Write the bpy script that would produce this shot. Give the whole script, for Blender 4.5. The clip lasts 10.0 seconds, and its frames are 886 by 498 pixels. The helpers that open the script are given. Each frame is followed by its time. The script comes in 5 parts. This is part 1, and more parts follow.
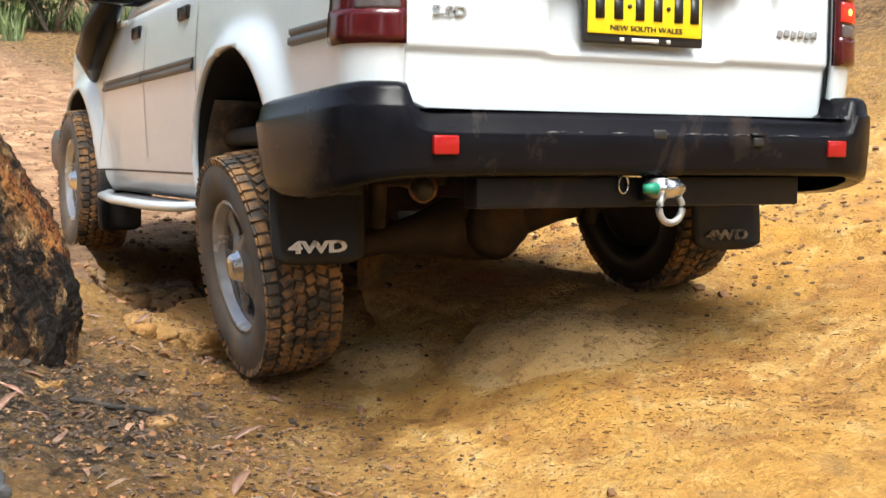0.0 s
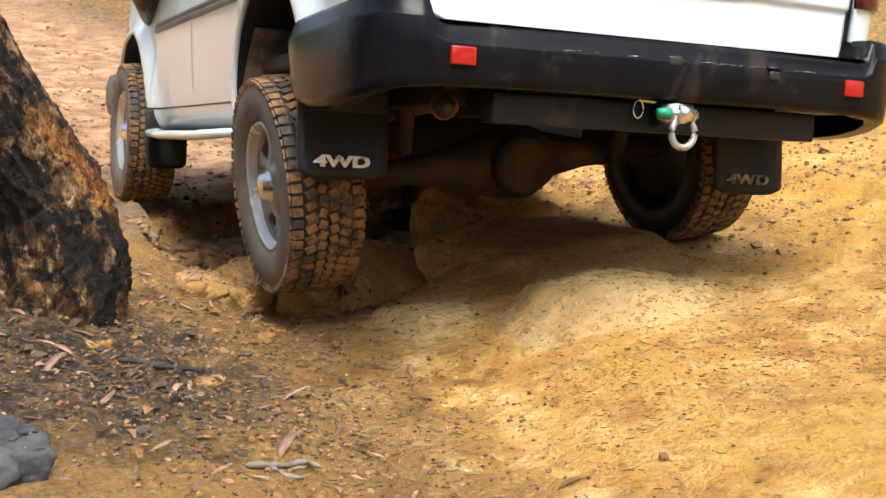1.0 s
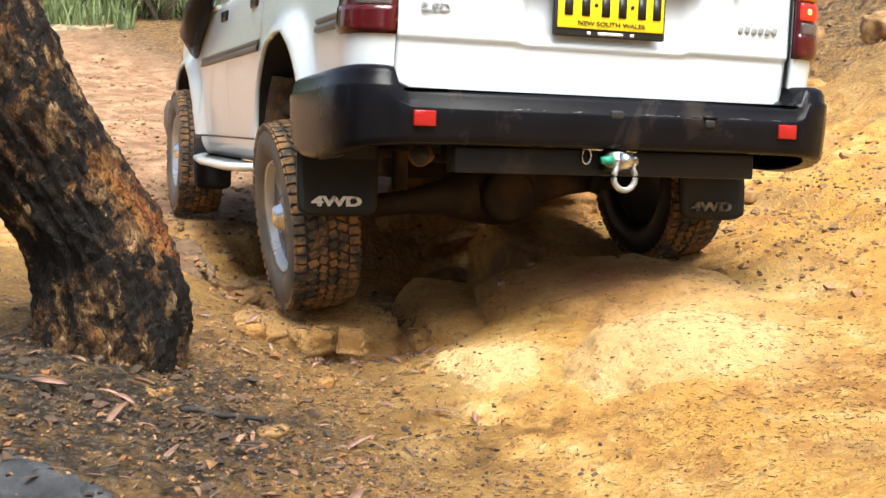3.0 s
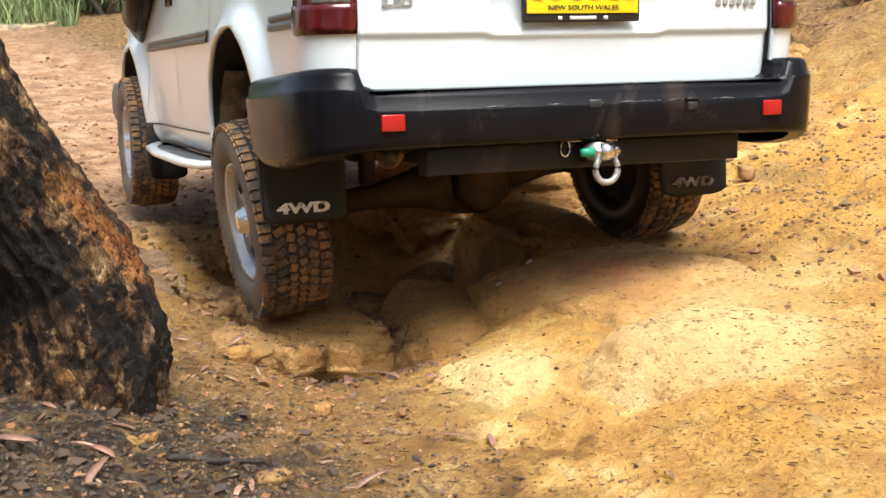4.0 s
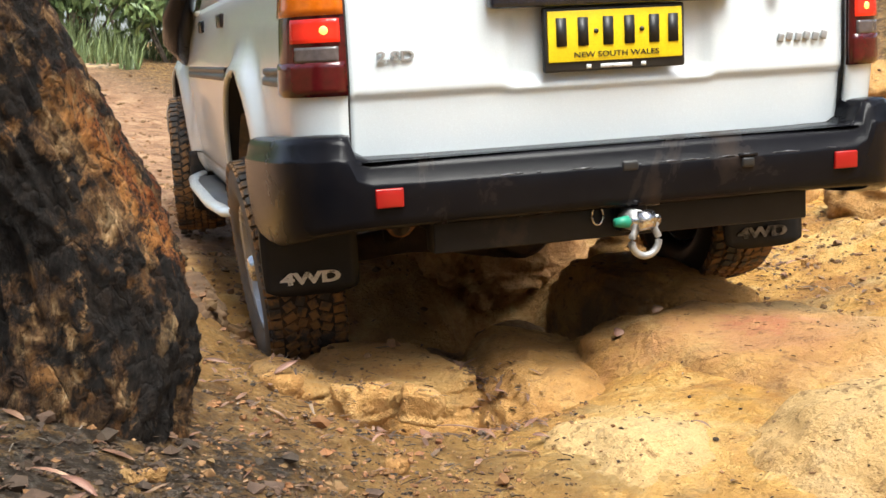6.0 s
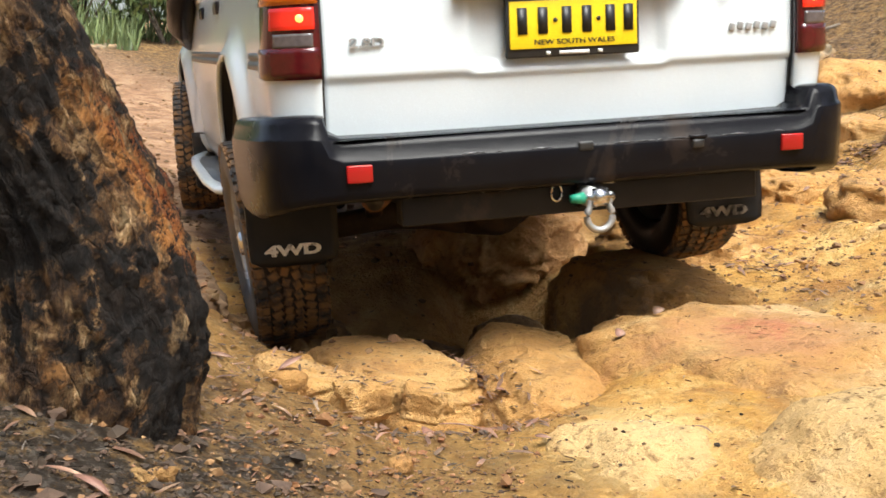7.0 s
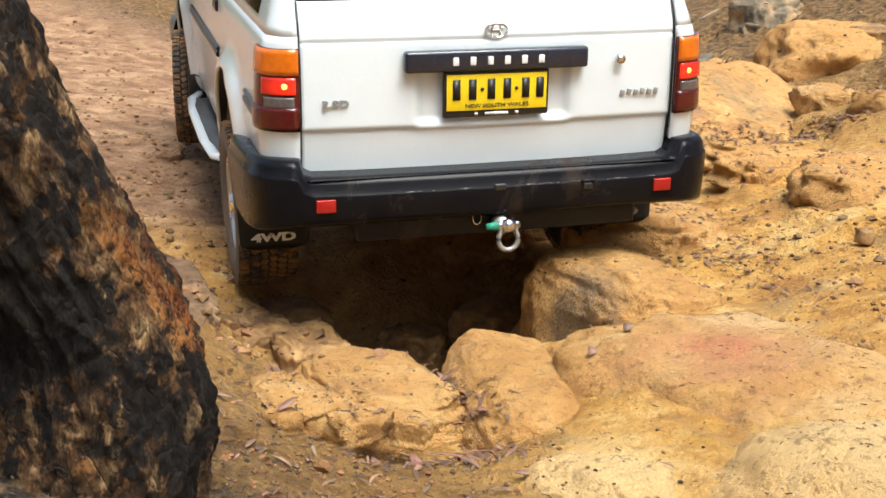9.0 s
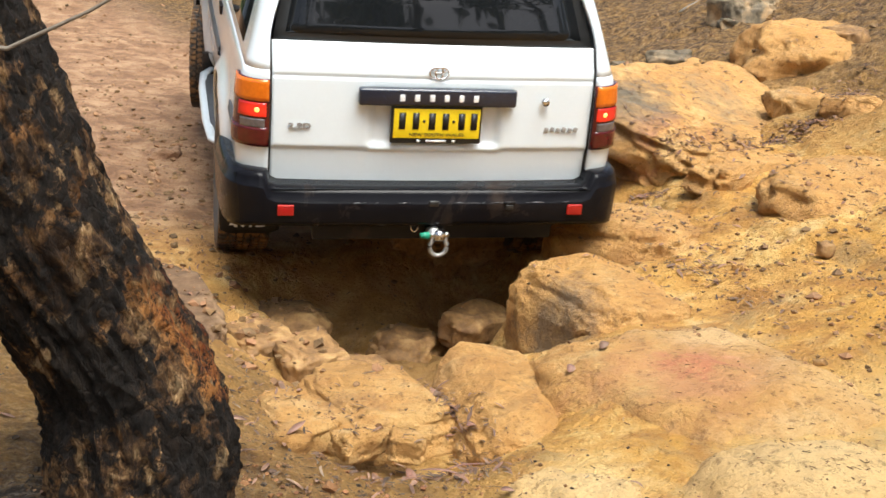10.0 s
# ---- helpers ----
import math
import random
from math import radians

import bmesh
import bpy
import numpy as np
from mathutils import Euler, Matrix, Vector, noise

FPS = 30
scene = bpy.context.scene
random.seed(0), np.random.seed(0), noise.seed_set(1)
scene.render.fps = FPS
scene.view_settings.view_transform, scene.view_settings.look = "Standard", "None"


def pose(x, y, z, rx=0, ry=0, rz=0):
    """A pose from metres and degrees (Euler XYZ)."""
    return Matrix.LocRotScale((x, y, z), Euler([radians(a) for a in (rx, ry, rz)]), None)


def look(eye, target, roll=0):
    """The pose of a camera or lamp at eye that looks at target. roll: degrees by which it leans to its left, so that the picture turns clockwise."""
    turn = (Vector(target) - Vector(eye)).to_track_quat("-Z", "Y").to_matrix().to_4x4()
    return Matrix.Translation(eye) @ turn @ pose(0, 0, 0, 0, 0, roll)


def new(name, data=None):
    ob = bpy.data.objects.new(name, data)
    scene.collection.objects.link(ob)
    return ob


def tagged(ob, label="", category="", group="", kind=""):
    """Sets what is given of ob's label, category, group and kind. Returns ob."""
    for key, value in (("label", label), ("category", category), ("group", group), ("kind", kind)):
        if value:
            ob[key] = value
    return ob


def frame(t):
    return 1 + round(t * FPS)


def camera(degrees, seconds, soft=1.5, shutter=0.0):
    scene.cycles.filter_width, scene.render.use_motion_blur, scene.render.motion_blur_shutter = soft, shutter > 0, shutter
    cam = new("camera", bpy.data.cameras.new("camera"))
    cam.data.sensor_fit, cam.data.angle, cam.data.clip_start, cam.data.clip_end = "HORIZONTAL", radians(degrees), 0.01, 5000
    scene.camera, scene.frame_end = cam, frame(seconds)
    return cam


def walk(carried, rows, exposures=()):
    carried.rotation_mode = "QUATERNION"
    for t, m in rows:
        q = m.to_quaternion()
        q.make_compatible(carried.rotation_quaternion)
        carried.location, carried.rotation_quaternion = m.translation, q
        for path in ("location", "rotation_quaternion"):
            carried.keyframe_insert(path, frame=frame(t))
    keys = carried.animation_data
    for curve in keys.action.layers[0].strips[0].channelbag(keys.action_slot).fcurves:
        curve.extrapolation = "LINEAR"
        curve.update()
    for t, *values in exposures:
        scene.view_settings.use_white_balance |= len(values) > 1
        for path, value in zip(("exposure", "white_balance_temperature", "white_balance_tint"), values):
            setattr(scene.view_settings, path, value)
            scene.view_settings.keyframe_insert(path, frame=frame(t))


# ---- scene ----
cam = camera(40.5, 10.0, soft=1.5, shutter=0.3)
PATH = [
    (0, (-1.352, -4.634, 1.043), (-0.688, -2.775, 0.725), 0.73),
    (0.5, (-1.320, -4.625, 1.038), (-0.683, -2.762, 0.687), 0.66),
    (1, (-1.314, -4.588, 1.047), (-0.744, -2.712, 0.652), 0.10),
    (1.5, (-1.311, -4.591, 1.061), (-0.766, -2.707, 0.667), -0.12),
    (2, (-1.309, -4.585, 1.072), (-0.802, -2.685, 0.706), 0.15),
    (2.2, (-1.310, -4.584, 1.079), (-0.829, -2.674, 0.730), -0.11),
    (3.3, (-1.347, -4.394, 1.084), (-0.830, -2.495, 0.729), -0.75),
    (3.5, (-1.340, -4.319, 1.096), (-0.812, -2.424, 0.736), -2.07),
    (4, (-1.364, -4.131, 1.098), (-0.802, -2.252, 0.711), -2.96),
    (4.5, (-1.325, -3.822, 1.053), (-0.811, -1.922, 0.700), -4.73),
    (5, (-1.279, -3.488, 0.876), (-0.648, -1.631, 0.485), -4.43),
    (5.5, (-1.291, -3.331, 0.730), (-0.728, -1.424, 0.511), -0.13),
    (5.7, (-1.296, -3.304, 0.739), (-0.767, -1.388, 0.519), 0.70),
    (6.8, (-1.348, -3.292, 0.781), (-0.857, -1.370, 0.529), 2.90),
    (7, (-1.345, -3.295, 0.788), (-0.830, -1.379, 0.535), 2.84),
    (7.5, (-1.356, -3.342, 0.858), (-0.802, -1.443, 0.559), 3.35),
    (8, (-1.377, -3.332, 0.902), (-0.764, -1.448, 0.628), 3.25),
    (8.5, (-1.399, -3.341, 0.980), (-0.824, -1.460, 0.614), 2.49),
    (9, (-1.421, -3.422, 1.144), (-0.864, -1.543, 0.746), 2.33),
    (9.5, (-1.478, -3.537, 1.337), (-0.921, -1.669, 0.888), 1.86),
    (10, (-1.526, -3.674, 1.420), (-0.947, -1.817, 0.957), 2.38),
]
DRIVE = [
    (0, 0.098, -0.876, 0.085, -4.53, 1.77, 6.74),
    (0.5, 0.076, -0.796, 0.118, -5.10, 3.89, 6.36),
    (1, 0.056, -0.681, 0.134, -5.33, 5.19, 6.17),
    (1.5, 0.021, -0.505, 0.122, -4.56, 4.94, 5.71),
    (2, 0.019, -0.399, 0.122, -4.41, 5.21, 5.86),
    (2.2, 0.013, -0.348, 0.109, -3.90, 4.90, 5.73),
    (3.3, -0.018, 0.011, 0.088, -3.59, 3.34, 4.21),
    (3.5, -0.026, 0.009, 0.088, -3.28, 3.15, 4.77),
    (4, -0.022, 0.113, 0.098, -2.00, 2.35, 4.40),
    (4.5, -0.030, 0.207, 0.098, -1.24, 1.91, 4.14),
    (5, -0.060, 0.408, 0.051, -0.32, -0.77, 3.25),
    (5.5, -0.091, 0.563, -0.040, 1.53, -5.20, 1.18),
    (5.7, -0.078, 0.552, -0.025, 1.60, -4.87, 1.85),
    (6.8, -0.067, 0.737, -0.005, 1.48, -6.08, 0.34),
    (7, -0.084, 0.801, 0.023, 1.35, -6.02, 0.41),
    (7.5, -0.058, 1.119, 0.051, 1.38, -6.49, -0.12),
    (8, -0.038, 1.462, -0.007, 3.34, -5.07, -0.74),
    (8.5, -0.017, 1.578, -0.057, 4.64, -1.84, -1.05),
    (9, 0.002, 1.651, -0.038, 6.08, -3.51, -0.58),
    (9.5, -0.020, 1.808, -0.029, 6.26, -0.91, -1.91),
    (10, -0.016, 2.198, -0.076, 8.66, 0.17, -4.02),
]
walk(cam, [(t, look(eye, target, roll)) for t, eye, target, roll in PATH], [(0.0, 1.36), (0.7, 1.34), (1.5, 1.46), (2.2, 1.46), (3.5, 1.36), (4.5, 1.28), (5.5, 1.17), (7.0, 1.18), (8.0, 1.18), (8.7, 1.0), (10.0, 0.94)])


# ---- light: bright overcast sky, soft high sun ----
world = bpy.data.worlds.new("overcast_sky")
scene.world = world
world.use_nodes = True
wn, wl = world.node_tree.nodes, world.node_tree.links
sky = wn.new("ShaderNodeTexSky")
sky.sky_type, sky.sun_disc = "NISHITA", False
sky.sun_elevation, sky.sun_rotation = radians(59), radians(169)
sky.air_density, sky.dust_density, sky.ozone_density = 1.0, 4.0, 1.0
pale = wn.new("ShaderNodeHueSaturation")
pale.inputs["Saturation"].default_value = 0.75
wl.new(sky.outputs[0], pale.inputs["Color"])
wl.new(pale.outputs[0], wn["Background"].inputs[0])
wn["Background"].inputs[1].default_value = 0.13
sun = new("sun", bpy.data.lights.new("sun", "SUN"))
sun.data.energy, sun.data.angle, sun.data.color = 3.8, radians(42), (0.975, 1.0, 0.965)
sun.matrix_world = look((1.2, -6.2, 10.6), (0, 0, 0))


# ---- materials ----
def nodes_of(name):
    m = bpy.data.materials.new(name)
    m.use_nodes = True
    return m, m.node_tree.nodes, m.node_tree.links, m.node_tree.nodes["Principled BSDF"]


def fbm(ns, ls, vec, scale, detail=6, rough=0.6, distort=0.0):
    n = ns.new("ShaderNodeTexNoise")
    n.inputs["Scale"].default_value, n.inputs["Detail"].default_value = scale, detail
    n.inputs["Roughness"].default_value, n.inputs["Distortion"].default_value = rough, distort
    ls.new(vec, n.inputs["Vector"])
    return n.outputs["Fac"]


def cells(ns, ls, vec, scale, wobble=0.0, feature="F1"):
    """Grains: their random value and their distance field, on a wobbled grid."""
    if wobble:
        n = ns.new("ShaderNodeTexNoise")
        n.inputs["Scale"].default_value, n.inputs["Detail"].default_value = scale * 0.7, 3
        ls.new(vec, n.inputs["Vector"])
        add = ns.new("ShaderNodeVectorMath")
        add.operation = "MULTIPLY_ADD"
        add.inputs[1].default_value = (wobble / scale,) * 3
        ls.new(n.outputs["Color"], add.inputs[0])
        ls.new(vec, add.inputs[2])
        vec = add.outputs[0]
    v = ns.new("ShaderNodeTexVoronoi")
    v.feature = feature
    v.inputs["Scale"].default_value = scale
    ls.new(vec, v.inputs["Vector"])
    if feature != "F1":
        return v.outputs["Distance"]
    sep = ns.new("ShaderNodeSeparateColor")
    ls.new(v.outputs["Color"], sep.inputs[0])
    return sep.outputs[0], v.outputs["Distance"]


def ramp(ns, ls, fac, stops):
    r = ns.new("ShaderNodeValToRGB")
    el = r.color_ramp.elements
    while len(el) < len(stops):
        el.new(0.5)
    for e, (p, c) in zip(el, stops):
        e.position, e.color = p, (*c, 1) if len(c) == 3 else c
    ls.new(fac, r.inputs["Fac"])
    return r.outputs["Color"]


def mixed(ns, ls, fac, a, b, kind="MIX"):
    n = ns.new("ShaderNodeMix")
    n.data_type, n.blend_type = "RGBA", kind
    for sock, val in ((n.inputs[0], fac), (n.inputs[6], a), (n.inputs[7], b)):
        if isinstance(val, (int, float)):
            sock.default_value = val
        elif isinstance(val, tuple):
            sock.default_value = (*val, 1)
        else:
            ls.new(val, sock)
    return n.outputs[2]


def span(ns, ls, val, a, b, lo=0.0, hi=1.0):
    n = ns.new("ShaderNodeMapRange")
    n.inputs["From Min"].default_value, n.inputs["From Max"].default_value = a, b
    n.inputs["To Min"].default_value, n.inputs["To Max"].default_value = lo, hi
    ls.new(val, n.inputs["Value"])
    return n.outputs["Result"]


def times(ns, ls, a, b, op="MULTIPLY"):
    n = ns.new("ShaderNodeMath")
    n.operation = op
    for i, v in enumerate((a, b)):
        if isinstance(v, (int, float)):
            n.inputs[i].default_value = v
        else:
            ls.new(v, n.inputs[i])
    return n.outputs[0]


def bumped(ns, ls, bsdf, height, strength, dist):
    b = ns.new("ShaderNodeBump")
    b.inputs["Strength"].default_value, b.inputs["Distance"].default_value = strength, dist
    ls.new(height, b.inputs["Height"])
    ls.new(b.outputs["Normal"], bsdf.inputs["Normal"])


def surface(name, stops, scale=6.0, rough=(0.5, 0.8), bump=(40.0, 0.3, 0.004), metal=0.0, dirt=None, random_shade=0.0, islands=False, coat=0.0, spec=0.5):
    """A grained surface; dirt: colour, scale, from, to of a second, larger pattern of stains."""
    m, ns, ls, b = nodes_of(name)
    vec = ns.new("ShaderNodeTexCoord").outputs["Object"]
    col = ramp(ns, ls, fbm(ns, ls, vec, scale, 8, 0.65), stops)
    grain = fbm(ns, ls, vec, bump[0], 5, 0.7)
    col = mixed(ns, ls, span(ns, ls, grain, 0.3, 0.7, 0.0, 0.18), col, (0.0, 0.0, 0.0), "MULTIPLY") if metal == 0 else col
    if dirt:
        mask = span(ns, ls, fbm(ns, ls, vec, dirt[1], 7, 0.65, 0.4), dirt[2], dirt[3])
        col = mixed(ns, ls, mask, col, dirt[0])
        ls.new(span(ns, ls, mask, 0, 1, rough[0], 0.9), b.inputs["Roughness"])
        ls.new(span(ns, ls, mask, 0, 1, metal, 0.0), b.inputs["Metallic"])
    else:
        ls.new(span(ns, ls, grain, 0.3, 0.7, *rough), b.inputs["Roughness"])
        b.inputs["Metallic"].default_value = metal
    if random_shade:
        src = ns.new("ShaderNodeNewGeometry").outputs["Random Per Island"] if islands else ns.new("ShaderNodeObjectInfo").outputs["Random"]
        hs = ns.new("ShaderNodeHueSaturation")
        ls.new(span(ns, ls, src, 0, 1, 1 - random_shade, 1 + random_shade), hs.inputs["Value"])
        ls.new(span(ns, ls, src, 1, 0, 0.49, 0.51), hs.inputs["Hue"])
        ls.new(col, hs.inputs["Color"])
        col = hs.outputs[0]
    ls.new(col, b.inputs["Base Color"])
    b.inputs["Coat Weight"].default_value = coat
    b.inputs["Coat Roughness"].default_value = 0.08
    b.inputs["Specular IOR Level"].default_value = spec
    bumped(ns, ls, b, grain, bump[1], bump[2])
    return m


def glow(name, colour, power, base):
    m, ns, ls, b = nodes_of(name)
    b.inputs["Base Color"].default_value = (*base, 1)
    b.inputs["Emission Color"].default_value = (*colour, 1)
    b.inputs["Emission Strength"].default_value = power
    b.inputs["Roughness"].default_value = 0.15
    return m


def brake_material():
    """A dark red ribbed lens, lit from behind round its bulb."""
    m, ns, ls, b = nodes_of("lit_brake_lens")
    vec = ns.new("ShaderNodeTexCoord").outputs["Object"]
    b.inputs["Base Color"].default_value = (0.20, 0.010, 0.010, 1)
    b.inputs["Roughness"].default_value = 0.15
    xyz = ns.new("ShaderNodeSeparateXYZ")
    ls.new(vec, xyz.inputs[0])
    side = times(ns, ls, xyz.outputs[0], 0.0, "ABSOLUTE")
    dx, dz = times(ns, ls, times(ns, ls, side, 0.728, "SUBTRACT"), 0.55), times(ns, ls, xyz.outputs[2], 1.046, "SUBTRACT")
    near = times(ns, ls, times(ns, ls, times(ns, ls, dx, dx), times(ns, ls, dz, dz), "ADD"), 0.5, "POWER")
    b.inputs["Emission Color"].default_value = (1.0, 0.03, 0.008, 1)
    ls.new(span(ns, ls, near, 0.045, 0.005, 0.12, 0.75), b.inputs["Emission Strength"])
    bumped(ns, ls, b, fbm(ns, ls, vec, 120, 2, 0.5), 0.3, 0.002)
    return m


def earth(name, sheet=True, pale=0.0, bare=False):
    """Ochre sandstone and clay: orange stains, pale worn stone, brown litter soil, grey ash round the burnt tree."""
    m, ns, ls, b = nodes_of(name)
    vec = ns.new("ShaderNodeTexCoord").outputs["Object"] if sheet else ns.new("ShaderNodeNewGeometry").outputs["Position"]
    big, mid = fbm(ns, ls, vec, 1.1, 6, 0.6, 0.5), fbm(ns, ls, vec, 5.0, 8, 0.7, 0.3)
    fine, speck = fbm(ns, ls, vec, 42, 6, 0.75), fbm(ns, ls, vec, 120, 3, 0.8)
    stone = ramp(ns, ls, mid, [(0.33, (0.25, 0.10, 0.026)), (0.43, (0.43, 0.195, 0.05)), (0.53, (0.54, 0.275, 0.08)), (0.65, (0.64, 0.42, 0.19))])
    warm = mixed(ns, ls, span(ns, ls, big, 0.45, 0.68), stone, (0.52, 0.24, 0.048))
    # rust-brown and grey weathering in patches a hand wide
    rust, worn = fbm(ns, ls, vec, 3.4, 9, 0.68, 0.6), fbm(ns, ls, vec, 2.3, 9, 0.7, 0.8)
    warm = mixed(ns, ls, span(ns, ls, rust, 0.52, 0.62, 0, 0.75), warm, (0.34, 0.135, 0.036))
    warm = mixed(ns, ls, span(ns, ls, worn, 0.55, 0.66, 0, 0.7), warm, (0.30, 0.18, 0.082))
    warm = mixed(ns, ls, span(ns, ls, worn, 0.44, 0.36, 0, 0.6), warm, (0.64, 0.42, 0.17))
    if bare:
        warm = mixed(ns, ls, 0.42, warm, (0.44, 0.205, 0.055))
    clump, clod = fbm(ns, ls, vec, 15, 5, 0.7), fbm(ns, ls, vec, 28, 4, 0.75)
    grain, crumb = fbm(ns, ls, vec, 58, 6, 0.82), fbm(ns, ls, vec, 24, 7, 0.78)
    soil = ramp(ns, ls, grain, [(0.40, (0.08, 0.042, 0.02)), (0.46, (0.30, 0.15, 0.058)), (0.53, (0.54, 0.30, 0.115)), (0.60, (0.76, 0.56, 0.33))])
    soil = mixed(ns, ls, 0.5, soil, ramp(ns, ls, crumb, [(0.41, (0.07, 0.04, 0.022)), (0.47, (0.27, 0.14, 0.052)), (0.54, (0.54, 0.27, 0.078)), (0.61, (0.66, 0.44, 0.22))]))
    soil = mixed(ns, ls, span(ns, ls, rust, 0.46, 0.58, 0, 0.5), soil, (0.62, 0.31, 0.08))
    soil = mixed(ns, ls, span(ns, ls, clump, 0.45, 0.36, 0, 0.55), soil, (0.12, 0.06, 0.028))
    soil = mixed(ns, ls, 0.32, soil, (0.58, 0.28, 0.095))
    track = ramp(ns, ls, mid, [(0.38, (0.16, 0.074, 0.04)), (0.5, (0.27, 0.14, 0.08)), (0.62, (0.38, 0.225, 0.135))])
    ash = ramp(ns, ls, times(ns, ls, times(ns, ls, fine, 0.65), times(ns, ls, grain, 0.35), "ADD"), [(0.40, (0.005, 0.0045, 0.004)), (0.50, (0.026, 0.022, 0.019)), (0.60, (0.17, 0.15, 0.13))])
    warm = mixed(ns, ls, pale, warm, mixed(ns, ls, span(ns, ls, mid, 0.35, 0.6), (0.60, 0.36, 0.11), (0.68, 0.48, 0.23)))
    xyz = ns.new("ShaderNodeSeparateXYZ")
    ls.new(vec, xyz.inputs[0])
    wob = times(ns, ls, times(ns, ls, mid, 0.5, "SUBTRACT"), 1.3)
    wobbig = times(ns, ls, times(ns, ls, big, 0.5, "SUBTRACT"), 1.5)
    x, y = times(ns, ls, xyz.outputs[0], wob, "ADD"), times(ns, ls, xyz.outputs[1], wobbig, "ADD")
    # the pinkish dirt track beyond the ledge
    col = mixed(ns, ls, times(ns, ls, span(ns, ls, y, 1.4, 3.0), span(ns, ls, x, 1.6, 0.7)), warm, track)
    # brown stony soil with litter to the left of the stone, and high on the bank
    left = times(ns, ls, span(ns, ls, x, -0.35, -0.75), span(ns, ls, y, 0.7, 0.1))
    bank = span(ns, ls, times(ns, ls, x, times(ns, ls, y, 0.35), "ADD"), 2.7, 3.4)
    col = mixed(ns, ls, times(ns, ls, left, 0.0 if bare else span(ns, ls, mid, 0.3, 0.5)), col, soil)
    col = mixed(ns, ls, times(ns, ls, bank, 0.25 if bare else 1.0), col, soil)
    # stains round set places: red iron, pale worn stone, ochre clay, grey weathering
    # boulder's left face round (0.22, 0.48) is tinted a darker grey-brown
    # hole floor round (-0.2, 1.2): brown earth with its shade put into the colour
    for place, radius, tint, amount in (((0.30, -0.5, 0.2), 0.36, (0.50, 0.215, 0.11), 0.5), ((0.36, -0.42, 0.24), 0.13, (0.46, 0.14, 0.065), 0.75), ((-0.26, -0.98, 0.1), 0.27, (0.74, 0.50, 0.23), 0.6), ((0.34, -1.2, 0.22), 0.42, (0.74, 0.50, 0.23), 0.6), ((0.75, -0.75, 0.22), 0.35, (0.70, 0.47, 0.21), 0.4), ((0.55, -0.15, 0.24), 0.30, (0.70, 0.48, 0.24), 0.5), ((-0.9, 0.8, 0.0), 0.8, (0.35, 0.18, 0.065), 0.75), ((-0.2, 1.2, -0.35), 0.75, (0.22, 0.115, 0.043), 0.8), ((1.5, 2.2, 0.45), 0.25, (0.5, 0.17, 0.08), 0.7), ((1.35, 2.5, 0.6), 0.45, (0.13, 0.115, 0.085), 0.9), ((2.1, 2.5, 0.9), 0.4, (0.20, 0.165, 0.11), 0.8), ((0.22, 0.48, 0.06), 0.26, (0.15, 0.115, 0.08), 0.75)):
        far = ns.new("ShaderNodeVectorMath")
        far.operation = "DISTANCE"
        far.inputs[1].default_value = place
        ls.new(vec, far.inputs[0])
        near = span(ns, ls, times(ns, ls, far.outputs["Value"], times(ns, ls, wob, 0.7), "ADD"), radius, radius * 0.3)
        col = mixed(ns, ls, times(ns, ls, near, amount), col, tint)
    # ash round the tree
    far = ns.new("ShaderNodeVectorMath")
    far.operation = "DISTANCE"
    far.inputs[1].default_value = (-1.55, -1.6, 0.2)
    ls.new(vec, far.inputs[0])
    burnt = times(ns, ls, span(ns, ls, times(ns, ls, far.outputs["Value"], wob, "ADD"), 0.86, 0.52), span(ns, ls, clump, 0.62, 0.48, 0.35, 1.0))
    col = mixed(ns, ls, times(ns, ls, burnt, 0.3 if bare else 0.92), col, ash)
    # short dark flecks of bark and old cracks
    vein = times(ns, ls, times(ns, ls, fbm(ns, ls, vec, 30, 3, 0.6, 0.2), 0.5, "SUBTRACT"), 0.0, "ADD")
    fleck = ns.new("ShaderNodeMath")
    fleck.operation = "ABSOLUTE"
    ls.new(vein, fleck.inputs[0])
    col = mixed(ns, ls, times(ns, ls, span(ns, ls, fleck.outputs[0], 0.030, 0.010), times(ns, ls, span(ns, ls, x, -0.5, -0.1), span(ns, ls, fbm(ns, ls, vec, 9, 5, 0.7), 0.48, 0.60, 0, 0.0 if bare else 0.6))), col, (0.15, 0.065, 0.018))
    # dark crumbs and grains
    col = mixed(ns, ls, span(ns, ls, speck, 0.62, 0.72, 0, 0.4), col, (0.15, 0.07, 0.03))
    col = mixed(ns, ls, span(ns, ls, fine, 0.40, 0.26, 0, 0.6), col, (0.26, 0.125, 0.04))
    # dark leaf mould high on the bank
    mould = times(ns, ls, span(ns, ls, times(ns, ls, x, times(ns, ls, y, 0.55), "ADD"), 3.9, 5.0), span(ns, ls, clump, 0.62, 0.42, 0.3, 0.9))
    col = mixed(ns, ls, times(ns, ls, mould, 0.0 if bare else 1.0), col, ramp(ns, ls, crumb, [(0.42, (0.035, 0.02, 0.013)), (0.52, (0.14, 0.075, 0.04)), (0.62, (0.30, 0.19, 0.11))]))
    if bare:
        # grey-brown crust and pits in the weathered skin
        crust = times(ns, ls, span(ns, ls, fbm(ns, ls, vec, 6.5, 9, 0.75, 0.5), 0.54, 0.66, 0, 0.5), span(ns, ls, crumb, 0.38, 0.55))
        col = mixed(ns, ls, crust, col, (0.21, 0.125, 0.062))
        col = mixed(ns, ls, span(ns, ls, crumb, 0.46, 0.38, 0, 0.6), col, (0.16, 0.07, 0.024))
    tone = ns.new("ShaderNodeHueSaturation")
